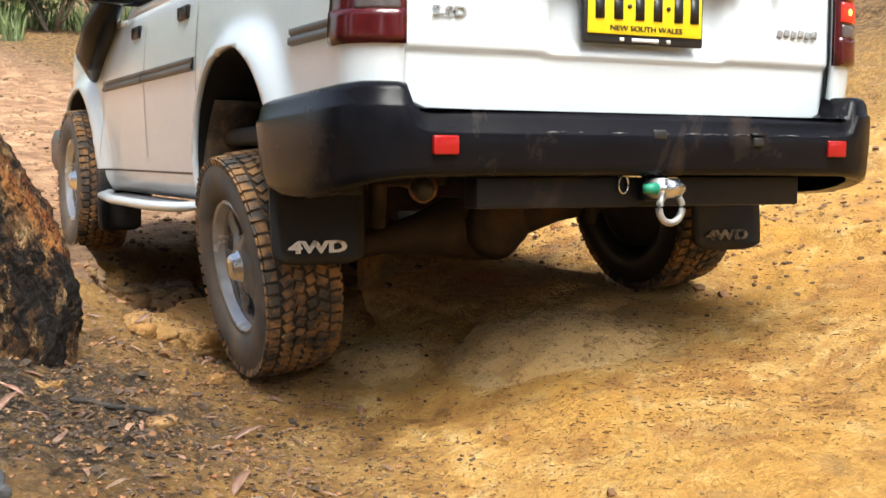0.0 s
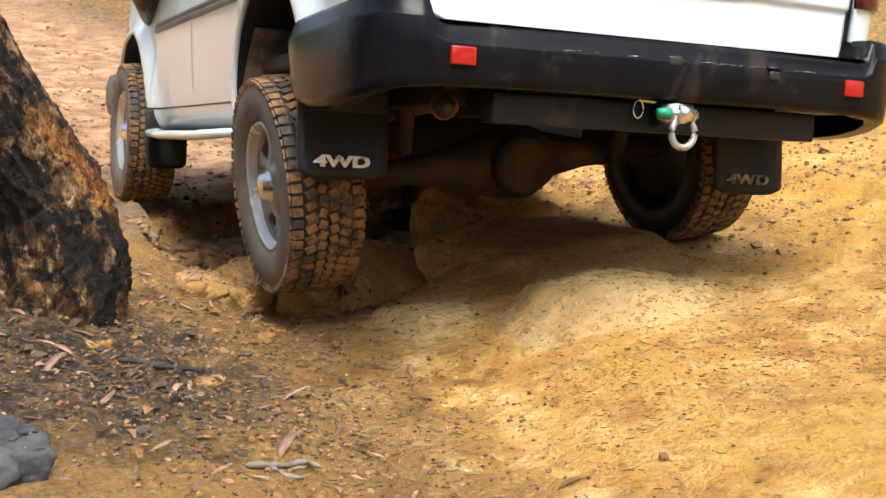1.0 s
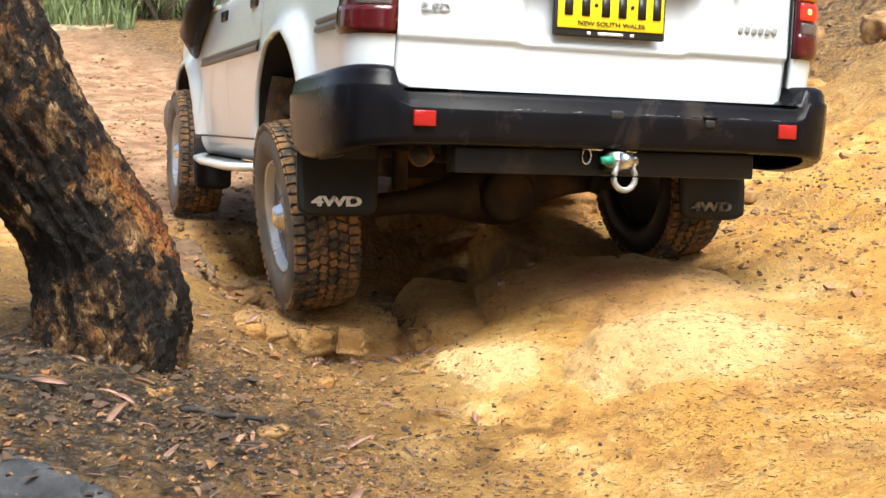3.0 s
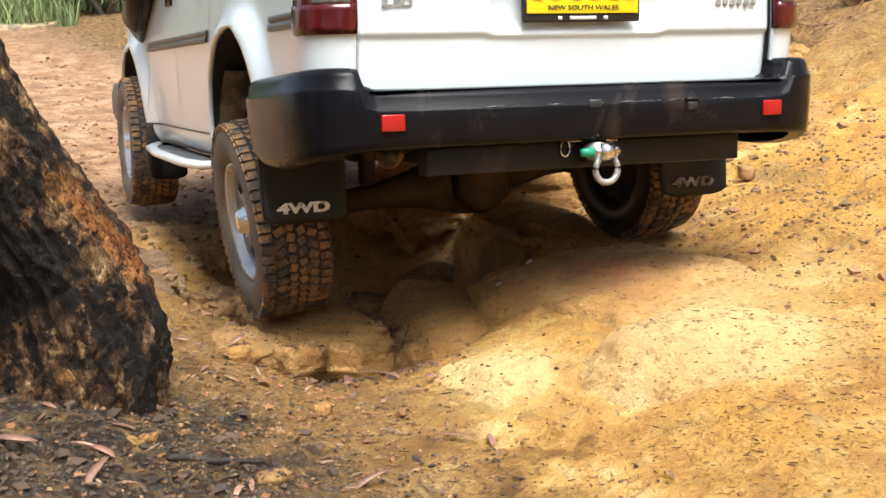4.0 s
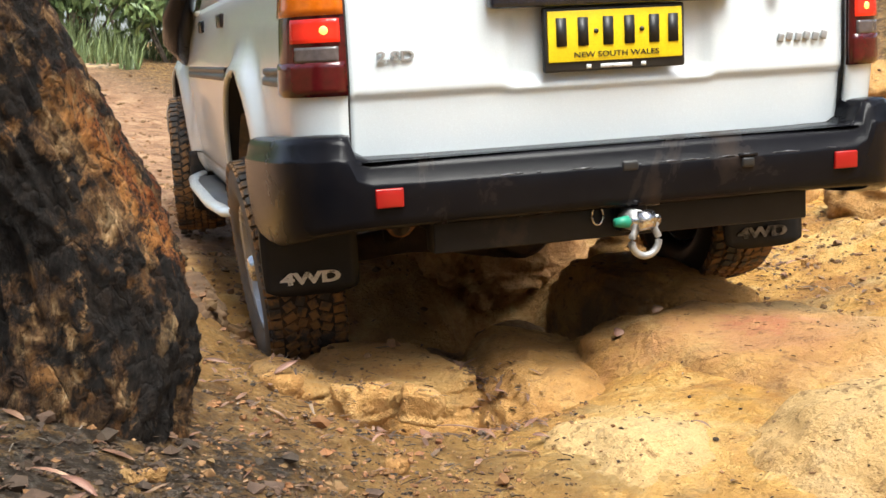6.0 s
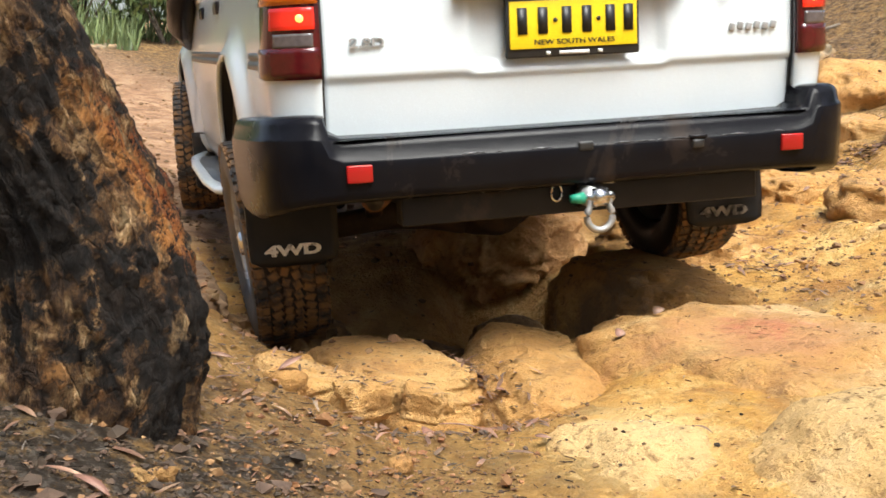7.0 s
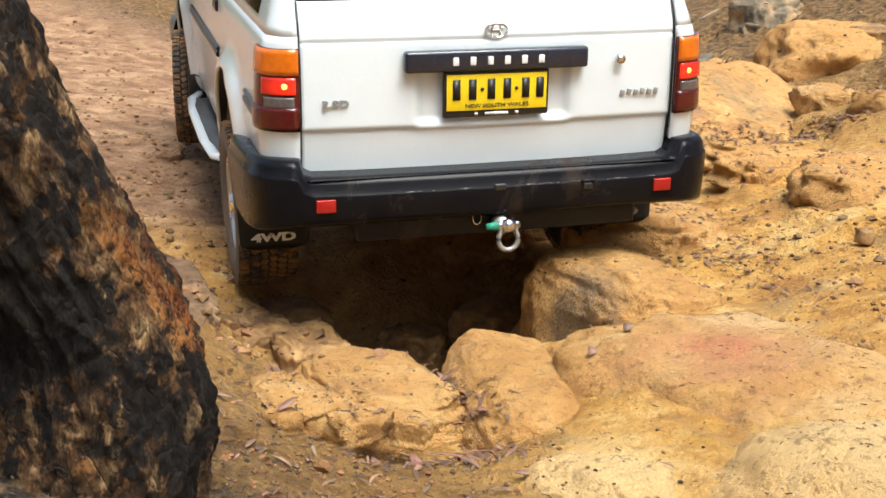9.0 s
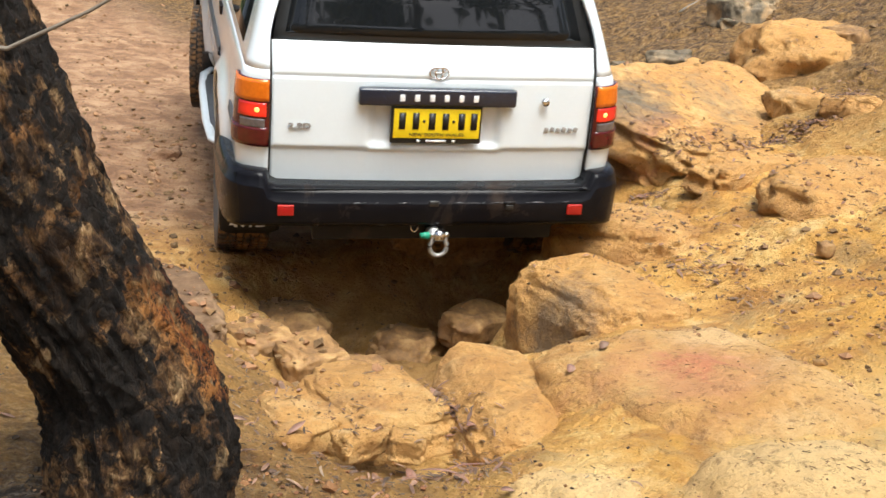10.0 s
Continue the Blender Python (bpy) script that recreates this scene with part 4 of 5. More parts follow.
        for y0, y1 in ((-0.62, 0.28), (0.36, 0.95), (1.02, 1.55)):
            bm = bmesh.new()
            sheet(bm, [[(s * (table(z, SIDE_Z, SIDE_X) + 0.004), y0 + (y1 - y0) * u + (0.10 * (z - 1.25) if y0 < 0 and u == 0 else 0) - (0.75 * (z - 1.25) if y1 > 1.5 and u == 1 else 0), z) for u in (0, 0.5, 1)] for z in np.linspace(1.25, 1.56, 6)])
            thick(part("side_window", bm, GLASS, car), 0.006)
        for y in (0.50, 1.305, 2.16):
            bm = bmesh.new()
            sheet(bm, [[(s * (side_x(y, z) + 0.0015), y + d, z) for d in (-0.003, 0.003)] for z in np.linspace(0.62, 1.14, 16)])
            part("door_seam", bm, INK, car)
        bm = bmesh.new()
        sheet(bm, [[(s * (side_x(y, z) + 0.0015), y, z) for z in (0.553, 0.561)] for y in np.linspace(0.5, 2.2, 30)])
        part("sill_seam", bm, INK, car)
        bm = bmesh.new()
        box(bm, (s * 0.90, 1.56, 1.33), (0.19, 0.10, 0.15))
        box(bm, (s * 0.80, 1.58, 1.28), (0.10, 0.05, 0.06))
        part("wing_mirror", bm, PLASTIC, car, bevel=0.02)
        # pale side step
        bm = bmesh.new()
        pts = [(s * 0.80, 0.50, 0.455), (s * 0.85, 0.62, 0.44), (s * 0.865, 1.0, 0.425), (s * 0.865, 1.7, 0.425), (s * 0.85, 2.02, 0.44), (s * 0.80, 2.12, 0.46)]
        tube(bm, pts, [0.024, 0.03, 0.032, 0.032, 0.03, 0.024], 12)
        for v in bm.verts:
            v.co.z = 0.437 + (v.co.z - 0.437) * 0.62
        part("side_step", bm, PAINT, car, "dusty pale side step bar")
        bm = bmesh.new()
        box(bm, (s * 0.80, 1.3, 0.447), (0.11, 1.35, 0.008))
        part("step_tread", bm, TRIM, car)
        # wheel arch liners
        for ya in AXLES:
            bm = bmesh.new()
            rr = ARCH_R + 0.004
            rim = [(ya + rr, 0.40), (ya + rr, 0.46)] + [(ya + rr * math.cos(a), ARCH_Z + rr * math.sin(a)) for a in np.linspace(0, math.pi, 30)] + ([] if ya < 1 else [(ya - rr, 0.42)])
            sheet(bm, [[(s * (side_x(y, z) - 0.004), y, z) for y, z in rim]] + [[(s * x, y, z) for y, z in rim] for x in (0.78, 0.70, 0.60, 0.59)] + [[(s * 0.59, ya + (y - ya) * 0.02, 0.46) for y, z in rim]])
            part("arch_liner", bm, INK, car)
            if ya < 1:
                # dusty splash panel ahead of the rear wheel
                bm = bmesh.new()
                low = [(ya + rr - 0.012, 0.39), (ya + rr - 0.012, 0.46)] + [(ya + (rr - 0.012) * math.cos(a), ARCH_Z + (rr - 0.012) * math.sin(a)) for a in np.linspace(0, 0.75, 9)]
                sheet(bm, [[(s * (x + w * max(0.0, z - 0.5)), y, z) for y, z in low] for x, w in ((side_x(ya + rr, 0.5) - 0.012, -0.05), (0.74, -0.12), (0.66, -0.1))])
                thick(part("splash_panel", bm, SPLASH, car, "mud-splashed dark panel"), 0.008)
    # raised black air intake on the front guard
    for s in (-1,):
        bm = bmesh.new()
        tube(bm, [(s * 0.80, 2.35, 1.02), (s * 0.86, 2.20, 1.10), (s * 0.87, 1.95, 1.20), (s * 0.83, 1.75, 1.33), (s * 0.74, 1.45, 1.68)], [0.06, 0.075, 0.07, 0.05, 0.045], 14)
        part("air_intake", bm, PLASTIC, car, "black plastic raised air intake pipe")
        bm = bmesh.new()
        box(bm, (s * 0.80, 3.02, 0.99), (0.03, 0.10, 0.06))
        part("front_indicator", bm, INDICATOR, car, bevel=0.01)


def bumper(car):
    half = [(0.872, -0.365, 0.772, 0.615), (0.878, -0.40, 0.773, 0.560), (0.880, -0.46, 0.775, 0.525), (0.878, -0.56, 0.779, 0.510), (0.874, -0.67, 0.784, 0.508), (0.868, -0.78, 0.790, 0.516), (0.856, -0.88, 0.796, 0.532), (0.828, -0.957, 0.80, 0.548), (0.785, -1.0, 0.80, 0.56), (0.735, -1.018, 0.799, 0.565), (0.712, -1.024, 0.795, 0.567), (0.695, -1.028, 0.752, 0.568), (0.66, -1.032, 0.738, 0.57), (0.5, -1.042, 0.736, 0.572), (0.25, -1.050, 0.736, 0.573)]
    line = [(-x, y, t, b) for x, y, t, b in half] + [(0, -1.052, 0.736, 0.573)] + half[::-1]
    rows = []
    for i, (x, y, t, b) in enumerate(line):
        p, q = line[max(i - 1, 0)], line[min(i + 1, len(line) - 1)]
        d = Vector((q[0] - p[0], q[1] - p[1])).normalized()
        n = Vector((d.y, -d.x))
        deep = 0.13 if y < -0.9 else 0.075
        h = t - b
        sect = [(-0.06, b + 0.005), (-0.018, b), (-0.004, b + 0.012), (0.0, b + 0.03), (0.005, b + 0.45 * h), (0.006, t - 0.062), (0.004, t - 0.055), (-0.002, t - 0.050), (-0.006, t - 0.022), (-0.016, t - 0.007), (-0.03, t), (-deep, t + 0.002), (-deep, t - 0.05)]
        rows.append([(x + n.x * o, y + n.y * o, z) for o, z in sect])
    bm = bmesh.new()
    sheet(bm, rows)
    ob = part("rear_bumper", bm, PLASTIC, car, "scuffed black plastic wrap-around bumper")
    for s in (-1, 1):
        bm = bmesh.new()
        box(bm, (s * 0.622, -1.040, 0.648), (0.068, 0.018, 0.046))
        part("reflector", bm, REFLEX, ob, "red reflector", bevel=0.004)
    # solid black blocks, the dark of the slot hollows put into their colour
    for x, w, z in ((-0.005, 0.044, 0.680), (0.325, 0.036, 0.664)):
        bm = bmesh.new()
        box(bm, (x, -1.055, z), (w, 0.012, 0.026))
        part("bumper_slot", bm, INK, ob, bevel=0.008)
    bm = bmesh.new()
    box(bm, (0.325, -1.056, 0.684), (0.05, 0.01, 0.008))
    part("slot_cap", bm, STEEL, ob)
    bm = bmesh.new()
    sheet(bm, [[(x, y, 0.735) for x in np.linspace(-0.68, 0.68, 9)] for y in (-1.03, -0.90)])
    part("bumper_step", bm, PLASTIC, ob)
    # rubbed edge above the recess, and scrapes under the corner
    chip = random.Random(3)
    for k in range(16):
        bm = bmesh.new()
        x, w = chip.uniform(-0.62, 0.62), chip.uniform(0.012, 0.07)
        y = float(np.interp(abs(x), [0, 0.25, 0.5, 0.66], [-1.052, -1.050, -1.042, -1.032])) - 0.0035
        tube(bm, [(x - w / 2, y, 0.682), (x, y - 0.0008, 0.683 + chip.uniform(-0.001, 0.001)), (x + w / 2, y, 0.682)], [0.0006, chip.uniform(0.0012, 0.0028), 0.0006], 6)
        part("scuff", bm, SCUFF, ob)
    # front bumper ends
    bm = bmesh.new()
    line = [(-0.86, 3.05), (-0.87, 3.3), (-0.78, 3.5), (-0.4, 3.58), (0.4, 3.58), (0.78, 3.5), (0.87, 3.3), (0.86, 3.05)]
    rows = [[(x, y, 0.54), (x * 1.02, y * 1.004, 0.60), (x * 1.02, y * 1.004, 0.70), (x, y, 0.76), (x * 0.93, y - 0.03, 0.76), (x * 0.93, y - 0.03, 0.54)] for x, y in line]
    sheet(bm, rows, True)
    part("front_bumper", bm, TRIM, car, "dark grey front bumper")


def hitch(car):
    bm = bmesh.new()
    box(bm, (0.025, -0.935, 0.530), (1.05, 0.075, 0.082))
    bar = part("tow_bar", bm, STEEL, car, "black painted steel tow bar", bevel=0.006)
    for x in (-0.42, 0.42):
        bm = bmesh.new()
        box(bm, (x, -0.75, 0.555), (0.06, 0.32, 0.09))
        part("tow_bar_bracket", bm, STEEL, bar, bevel=0.006)
    bm = bmesh.new()
    box(bm, (0.022, -0.985, 0.540), (0.075, 0.06, 0.07))
    part("hitch_receiver", bm, STEEL, bar, bevel=0.008)
    cx, cy, cz = 0.020, -1.062, 0.540
    bm = bmesh.new()
    rod(bm, (cx - 0.012, cy + 0.06, cz), (cx - 0.012, cy - 0.005, cz), 0.028, seg=18)
    part("hitch_tongue", bm, GALV, bar)
    shackle = tagged(new("shackle"), "galvanised bow shackle")
    shackle.parent = bar
    bm = bmesh.new()
    rod(bm, (cx - 0.036, cy, cz), (cx + 0.048, cy, cz), 0.012, seg=14)
    rod(bm, (cx - 0.016, cy, cz), (cx + 0.028, cy, cz), 0.026, seg=24)
    part("shackle_pin", bm, CHROME, shackle)
    bm = bmesh.new()
    rod(bm, (cx - 0.075, cy, cz), (cx - 0.038, cy, cz), 0.011, 0.016, seg=12)
    part("pin_head", bm, GREEN, shackle, "bright green pin head")
    bm = bmesh.new()
    pts = [(cx - 0.025, cy, cz + 0.012), (cx - 0.024, cy - 0.002, cz - 0.012)]
    pts += [(cx + 0.006 + 0.037 * math.cos(a), cy - 0.004, cz - 0.052 + 0.038 * math.sin(a)) for a in np.linspace(radians(140), radians(400), 20)]
    pts += [(cx + 0.036, cy - 0.002, cz - 0.012), (cx + 0.037, cy, cz + 0.012)]
    tube(bm, pts, 0.0095, 12)
    part("shackle_bow", bm, GALV, shackle)
    bm = bmesh.new()
    pts = [(cx - 0.085 + 0.016 * math.cos(a), -0.98, cz + 0.01 + 0.024 * math.sin(a)) for a in np.linspace(0, 2 * math.pi, 16)]
    tube(bm, pts, 0.0035, 6)
    rod(bm, (cx - 0.09, -0.985, cz + 0.035), (cx + 0.085, -0.985, cz + 0.028), 0.006, seg=8)
    part("hitch_pin", bm, CHROME, bar)


def flap(car, s, y, z0, z1, x0, x1, words):
    bm = bmesh.new()
    rows = []
    for v in np.linspace(0, 1, 12):
        w = 1 - 0.06 * (1 - v) ** 6
        rows.append([(s * ((x0 + x1) / 2 + (u - 0.5) * (x1 - x0) * w), y - 0.03 * (1 - v) + 0.012 * math.sin(u * 3.1), z0 + (z1 - z0) * v + (0.02 * abs(2 * u - 1) ** 5 if v == 0 else 0)) for u in np.linspace(0, 1, 12)])
    sheet(bm, rows)
    ob = thick(part("mud_flap", bm, RUBBER, car, "black rubber mud flap" + (" with white lettering" if words else "")), 0.010, 0)
    if words:
        letters("flap_lettering", "4WD", 0.044, 0.001, WHITE if s < 0 else FADED, ob, Matrix.Translation((s * (x0 + x1) / 2 - 0.004, y - 0.030, z0 + 0.050)) @ UPRIGHT, "worn white lettering", 1.7, 0.0022)


def underside(car):
    for s in (-1, 1):
        bm = bmesh.new()
        box(bm, (s * 0.47, 1.25, 0.60), (0.10, 3.9, 0.12))
        part("chassis_rail", bm, UNDER, car, bevel=0.01)
    bm = bmesh.new()
    box(bm, (0, 1.2, 0.685), (1.50, 4.2, 0.06))
    box(bm, (0, 0.95, 0.62), (0.9, 1.6, 0.10))
    part("floor_pan", bm, UNDER, car, bevel=0.02)
    bm = bmesh.new()
    box(bm, (0.12, 1.25, 0.50), (0.62, 0.85, 0.20))
    part("fuel_tank", bm, UNDER, car, bevel=0.05)
    bm = bmesh.new()
    tube(bm, [(-0.36, 0.25, 0.54), (-0.38, -0.25, 0.57), (-0.42, -0.5, 0.555), (-0.52, -0.70, 0.535)], 0.040, 14)
    pipe = part("exhaust_pipe", bm, RUST, car, "rusty exhaust tail pipe")
    # black disc on the closed end, standing in for the dark inside
    bm = bmesh.new()
    rod(bm, (-0.52, -0.70, 0.535), (-0.525, -0.706, 0.533), 0.034, seg=16)
    part("pipe_mouth", bm, INK, pipe)
    for s in (-1, 1):
        bm = bmesh.new()
        tube(bm, [(s * 0.40, -0.10, 0.40), (s * 0.43, -0.20, 0.72)], 0.03, 10)
        part("shock_absorber", bm, UNDER, car)
        bm = bmesh.new()
        tube(bm, [(s * 0.50, 0.0, 0.44), (s * 0.50, 0.75, 0.50)], 0.026, 8)
        part("trailing_arm", bm, UNDER, car)
    bm = bmesh.new()
    box(bm, (0, 2.6, 0.56), (0.7, 0.6, 0.22))
    part("front_crossmember", bm, UNDER, car, bevel=0.04)


# wheels: one set of meshes, shared by all four
def ring(profile, seg):
    bm = bmesh.new()
    rows = [[(x, r * math.cos(a), r * math.sin(a)) for a in (2 * math.pi * k / seg for k in range(seg))] for x, r in profile]
    sheet(bm, rows, True)
    return bm


def mesh_of(bm, name, mat, smooth=True):
    me = bpy.data.meshes.new(name)
    bmesh.ops.recalc_face_normals(bm, faces=bm.faces)
    for f in bm.faces:
        f.smooth = smooth
    bm.to_mesh(me)
    bm.free()
    me.materials.append(mat)
    return me


def wheel_meshes():
    """Meshes of a wheel whose outer side faces -x."""
    R, w = WHEEL_R, 0.13
    out = {}
    side = [(-0.085, 0.204), (-0.103, 0.214), (-0.118, 0.238), (-0.124, 0.272), (-0.121, 0.305), (-0.112, 0.330)]
    out["sidewall"] = mesh_of(ring(side, 72), "sidewall", SIDEWALL)
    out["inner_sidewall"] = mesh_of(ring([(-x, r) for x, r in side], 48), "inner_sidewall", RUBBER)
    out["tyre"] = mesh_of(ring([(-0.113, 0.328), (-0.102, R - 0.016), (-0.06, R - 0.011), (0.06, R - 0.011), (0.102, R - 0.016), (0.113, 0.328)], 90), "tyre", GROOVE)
    bm = bmesh.new()
    rng = random.Random(7)
    n = 60
    for k in range(n):
        a = 2 * math.pi * k / n
        for j, (x, wx, wl, sk) in enumerate(((-0.096, 0.034, 0.026, 0.0), (-0.054, 0.034, 0.024, 0.45), (-0.018, 0.026, 0.027, -0.35), (0.018, 0.026, 0.027, 0.35), (0.054, 0.034, 0.024, -0.45), (0.096, 0.034, 0.026, 0.0))):
            aa = a + (0.0, 0.5, 0.2, 0.7, 0.1, 0.6)[j] * 2 * math.pi / n
            shoulder = abs(x) > 0.09
            m = Matrix.Rotation(aa, 4, "X") @ Matrix.Translation((x, 0, R - 0.010 - (0.006 if shoulder else 0))) @ Matrix.Rotation(sk, 4, "Z") 
            vs = bmesh.ops.create_cube(bm, size=1, matrix=m @ Matrix.Diagonal((wx * rng.uniform(0.92, 1.05), wl, 0.013, 1)))["verts"]
        for s in (-1, 1):
            m = Matrix.Rotation(a, 4, "X") @ Matrix.Translation((s * 0.114, 0, 0.328)) @ Matrix.Rotation(s * 0.25, 4, "Y")
            bmesh.ops.create_cube(bm, size=1, matrix=m @ Matrix.Diagonal((0.007, 0.030 if k % 2 else 0.020, 0.030, 1)))
    out["tread"] = mesh_of(bm, "tread", TYRE, False)
    lip = [(-0.050, 0.176), (-0.066, 0.186), (-0.098, 0.197), (-0.106, 0.205), (-0.096, 0.212), (-0.05, 0.205), (0.09, 0.195)]
    out["rim"] = mesh_of(ring(lip, 64), "rim", ALLOY)
    # coloured black so the spoke windows look deep: their shade is in the colour
    out["shaded_rim_barrel"] = mesh_of(ring([(-0.015, 0.03), (-0.012, 0.19), (0.09, 0.19), (0.10, 0.03)], 40), "shaded_rim_barrel", INK)
    # six broad spokes dishing in to the hub
    bm = bmesh.new()
    radii, n = list(np.linspace(0.045, 0.186, 15)), 120
    dish = lambda r: -0.088 + 0.022 * soft(0.05, 0.12, r) - 0.006 * soft(0.15, 0.186, r)
    ridge = lambda r, k: -0.007 * math.cos(6 * 2 * math.pi * k / n) * soft(0.06, 0.10, r) * soft(0.186, 0.16, r)
    grid = [[bm.verts.new((dish(r) + ridge(r, k), r * math.cos(2 * math.pi * k / n), r * math.sin(2 * math.pi * k / n))) for k in range(n)] for r in radii]
    for i in range(len(radii) - 1):
        for k in range(n):
            off = abs(((k + 0.5) % (n / 6)) - n / 12)
            r = (radii[i] + radii[i + 1]) / 2
            if 0.092 < r < 0.170 and off < 2.4 + 3.4 * (r - 0.092) / 0.078:
                continue
            bm.faces.new((grid[i][k], grid[i][(k + 1) % n], grid[i + 1][(k + 1) % n], grid[i + 1][k]))
    bmesh.ops.solidify(bm, geom=bm.faces[:], thickness=0.014)
    out["spokes"] = mesh_of(bm, "spokes", ALLOY)
    out["hub_cap"] = mesh_of(ring([(-0.060, 0.062), (-0.085, 0.058), (-0.092, 0.045), (-0.112, 0.040), (-0.118, 0.030), (-0.119, 0.0)], 32), "hub_cap", CHROME)
    return out


def wheel(car, name, meshes, flip):
    hub = tagged(new(name), "muddy all-terrain tyre on a six-spoke alloy wheel")
    hub.parent = car
    for key, me in meshes.items():
        ob = new(key, me)
        ob.parent = hub
        if flip:
            ob.matrix_basis = Matrix.Rotation(math.pi, 4, "Z")
    return hub


def build_car():
    car = tagged(new("car"), "white four wheel drive wagon with black bumper and muddy tyres", "car")
    body(car)
    bumper(car)
    hitch(car)
    underside(car)
    for s in (-1, 1):
        flap(car, s, -0.43, 0.315, 0.60, 0.585, 0.865, True)
        flap(car, s, 2.13, 0.27, 0.56, 0.66, 0.86, False)
    meshes = wheel_meshes()
    wheels = {k: wheel(car, "wheel", meshes, k[1] == "R") for k in ("RL", "RR", "FL", "FR")}
    # live rear axle, tilts with its two wheels
    axle = tagged(new("rear_axle"), "muddy live rear axle")
    axle.parent = car
    for s in (-1, 1):
        bm = bmesh.new()
        tube(bm, [(s * 0.66, 0, 0), (s * 0.34, 0, 0), (s * 0.2, 0, 0), (s * 0.08, 0, 0)], [0.042, 0.046, 0.07, 0.11], 16)
        part("axle_tube", bm, AXLE, axle)
    bm = bmesh.new()
    bmesh.ops.create_uvsphere(bm, u_segments=24, v_segments=14, radius=0.15, matrix=Matrix.Translation((0.04, 0, 0)) @ Matrix.Diagonal((1.3, 0.7, 0.88, 1)))
    rod(bm, (0.04, -0.09, -0.01), (0.04, -0.135, -0.01), 0.115, 0.09, 20)
    part("differential", bm, AXLE, axle)
    return car, wheels, axle


car, wheels, axle = build_car()


# ---- loose litter on the ground ----
from mathutils.bvhtree import BVHTree

bpy.context.view_layer.update()
caps = []
for ob in TOPS:
    mw = ob.matrix_world
    caps.append((ob.location.x, ob.location.y, max(ob.dimensions), BVHTree.FromPolygons([mw @ v.co for v in ob.data.vertices], [tuple(p.vertices) for p in ob.data.polygons])))


def top(x, y):
    """Height of whatever lies open to the sky at a place."""
    z = height(x, y)
    for cx, cy, size, tree in caps:
        if abs(x - cx) < size and abs(y - cy) < size:
            hit = tree.ray_cast(Vector((x, y, 6)), Vector((0, 0, -1)))
            if hit[0] and hit[0].z > z:
                z = hit[0].z
    return z


def joined(name, verts, faces, mat, label, category, smooth=False):
    me = bpy.data.meshes.new(name)
    me.from_pydata(verts, [], faces)
    me.polygons.foreach_set("use_smooth", [smooth] * len(faces))
    me.materials.append(mat)
    return tagged(new(name, me), label, category, kind="stuff")


rng = random.Random(21)


def spot(zones):
    """A random place in one of the weighted zones (weight, x, y, spread in x, spread in y)."""
    pick = rng.uniform(0, sum(z[0] for z in zones))
    for w, x, y, sx, sy in zones:
        pick -= w
        if pick <= 0:
            break
    return rng.gauss(x, sx), rng.gauss(y, sy)


def grit(name, zones, count, lo, hi, label, mat=GRIT):
    verts, faces = [], []
    for _ in range(count):
        x, y = spot(zones)
        r = lo + (hi - lo) * rng.random() ** 3
        z = top(x, y) + r * 0.25
        q = Euler((rng.uniform(0, 6), rng.uniform(0, 6), rng.uniform(0, 6))).to_matrix()
        base = len(verts)
        for c in ((1, 0, 0), (-1, 0, 0), (0, 1, 0), (0, -1, 0), (0, 0, 1), (0, 0, -1), (0.62, 0.62, 0.5), (-0.62, -0.5, 0.62)):
            d = q @ (Vector(c) * r * rng.uniform(0.7, 1.25))
            verts.append((x + d.x, y + d.y, z + d.z * 0.65))
        faces += [tuple(base + i for i in f) for f in ((0, 2, 6), (2, 4, 6), (4, 0, 6), (2, 1, 4), (1, 7, 4), (1, 3, 7), (3, 4, 7), (3, 0, 4), (2, 0, 5), (1, 2, 5), (3, 1, 5), (0, 3, 5))]
    return joined(name, verts, faces, mat, label, "gravel")


def leaf_mesh(verts, faces, x, y, z, length, width, yaw, tilt, curl):
    base = len(verts)
    q = Euler((tilt, rng.uniform(-0.4, 0.4), yaw)).to_matrix()
    for k in range(6):
        f = k / 5
        w = width * math.sin(math.pi * min(0.98, 0.06 + f * 0.92)) ** 0.8
        mid = Vector(((f - 0.5) * length, curl * length * (f - 0.5) ** 2, 0.25 * length * abs(curl) * math.sin(f * 3.1)))
        for s in (-1, 1):
            d = q @ (mid + Vector((0, s * w / 2, 0.15 * w)))
            verts.append((x + d.x, y + d.y, z + d.z))
    faces += [(base + 2 * k, base + 2 * k + 1, base + 2 * k + 3, base + 2 * k + 2) for k in range(5)]


def leaves(name, zones, count, lo, hi, label, mat=LEAFDRY):
    verts, faces = [], []
    for _ in range(count):
        x, y = spot(zones)
        n = rng.uniform(lo, hi)
        leaf_mesh(verts, faces, x, y, top(x, y) + 0.006, n, n * rng.uniform(0.14, 0.3), rng.uniform(0, 6.3), rng.gauss(0, 0.18), rng.gauss(0, 0.25))
    return joined(name, verts, faces, mat, label, "leaves", True)


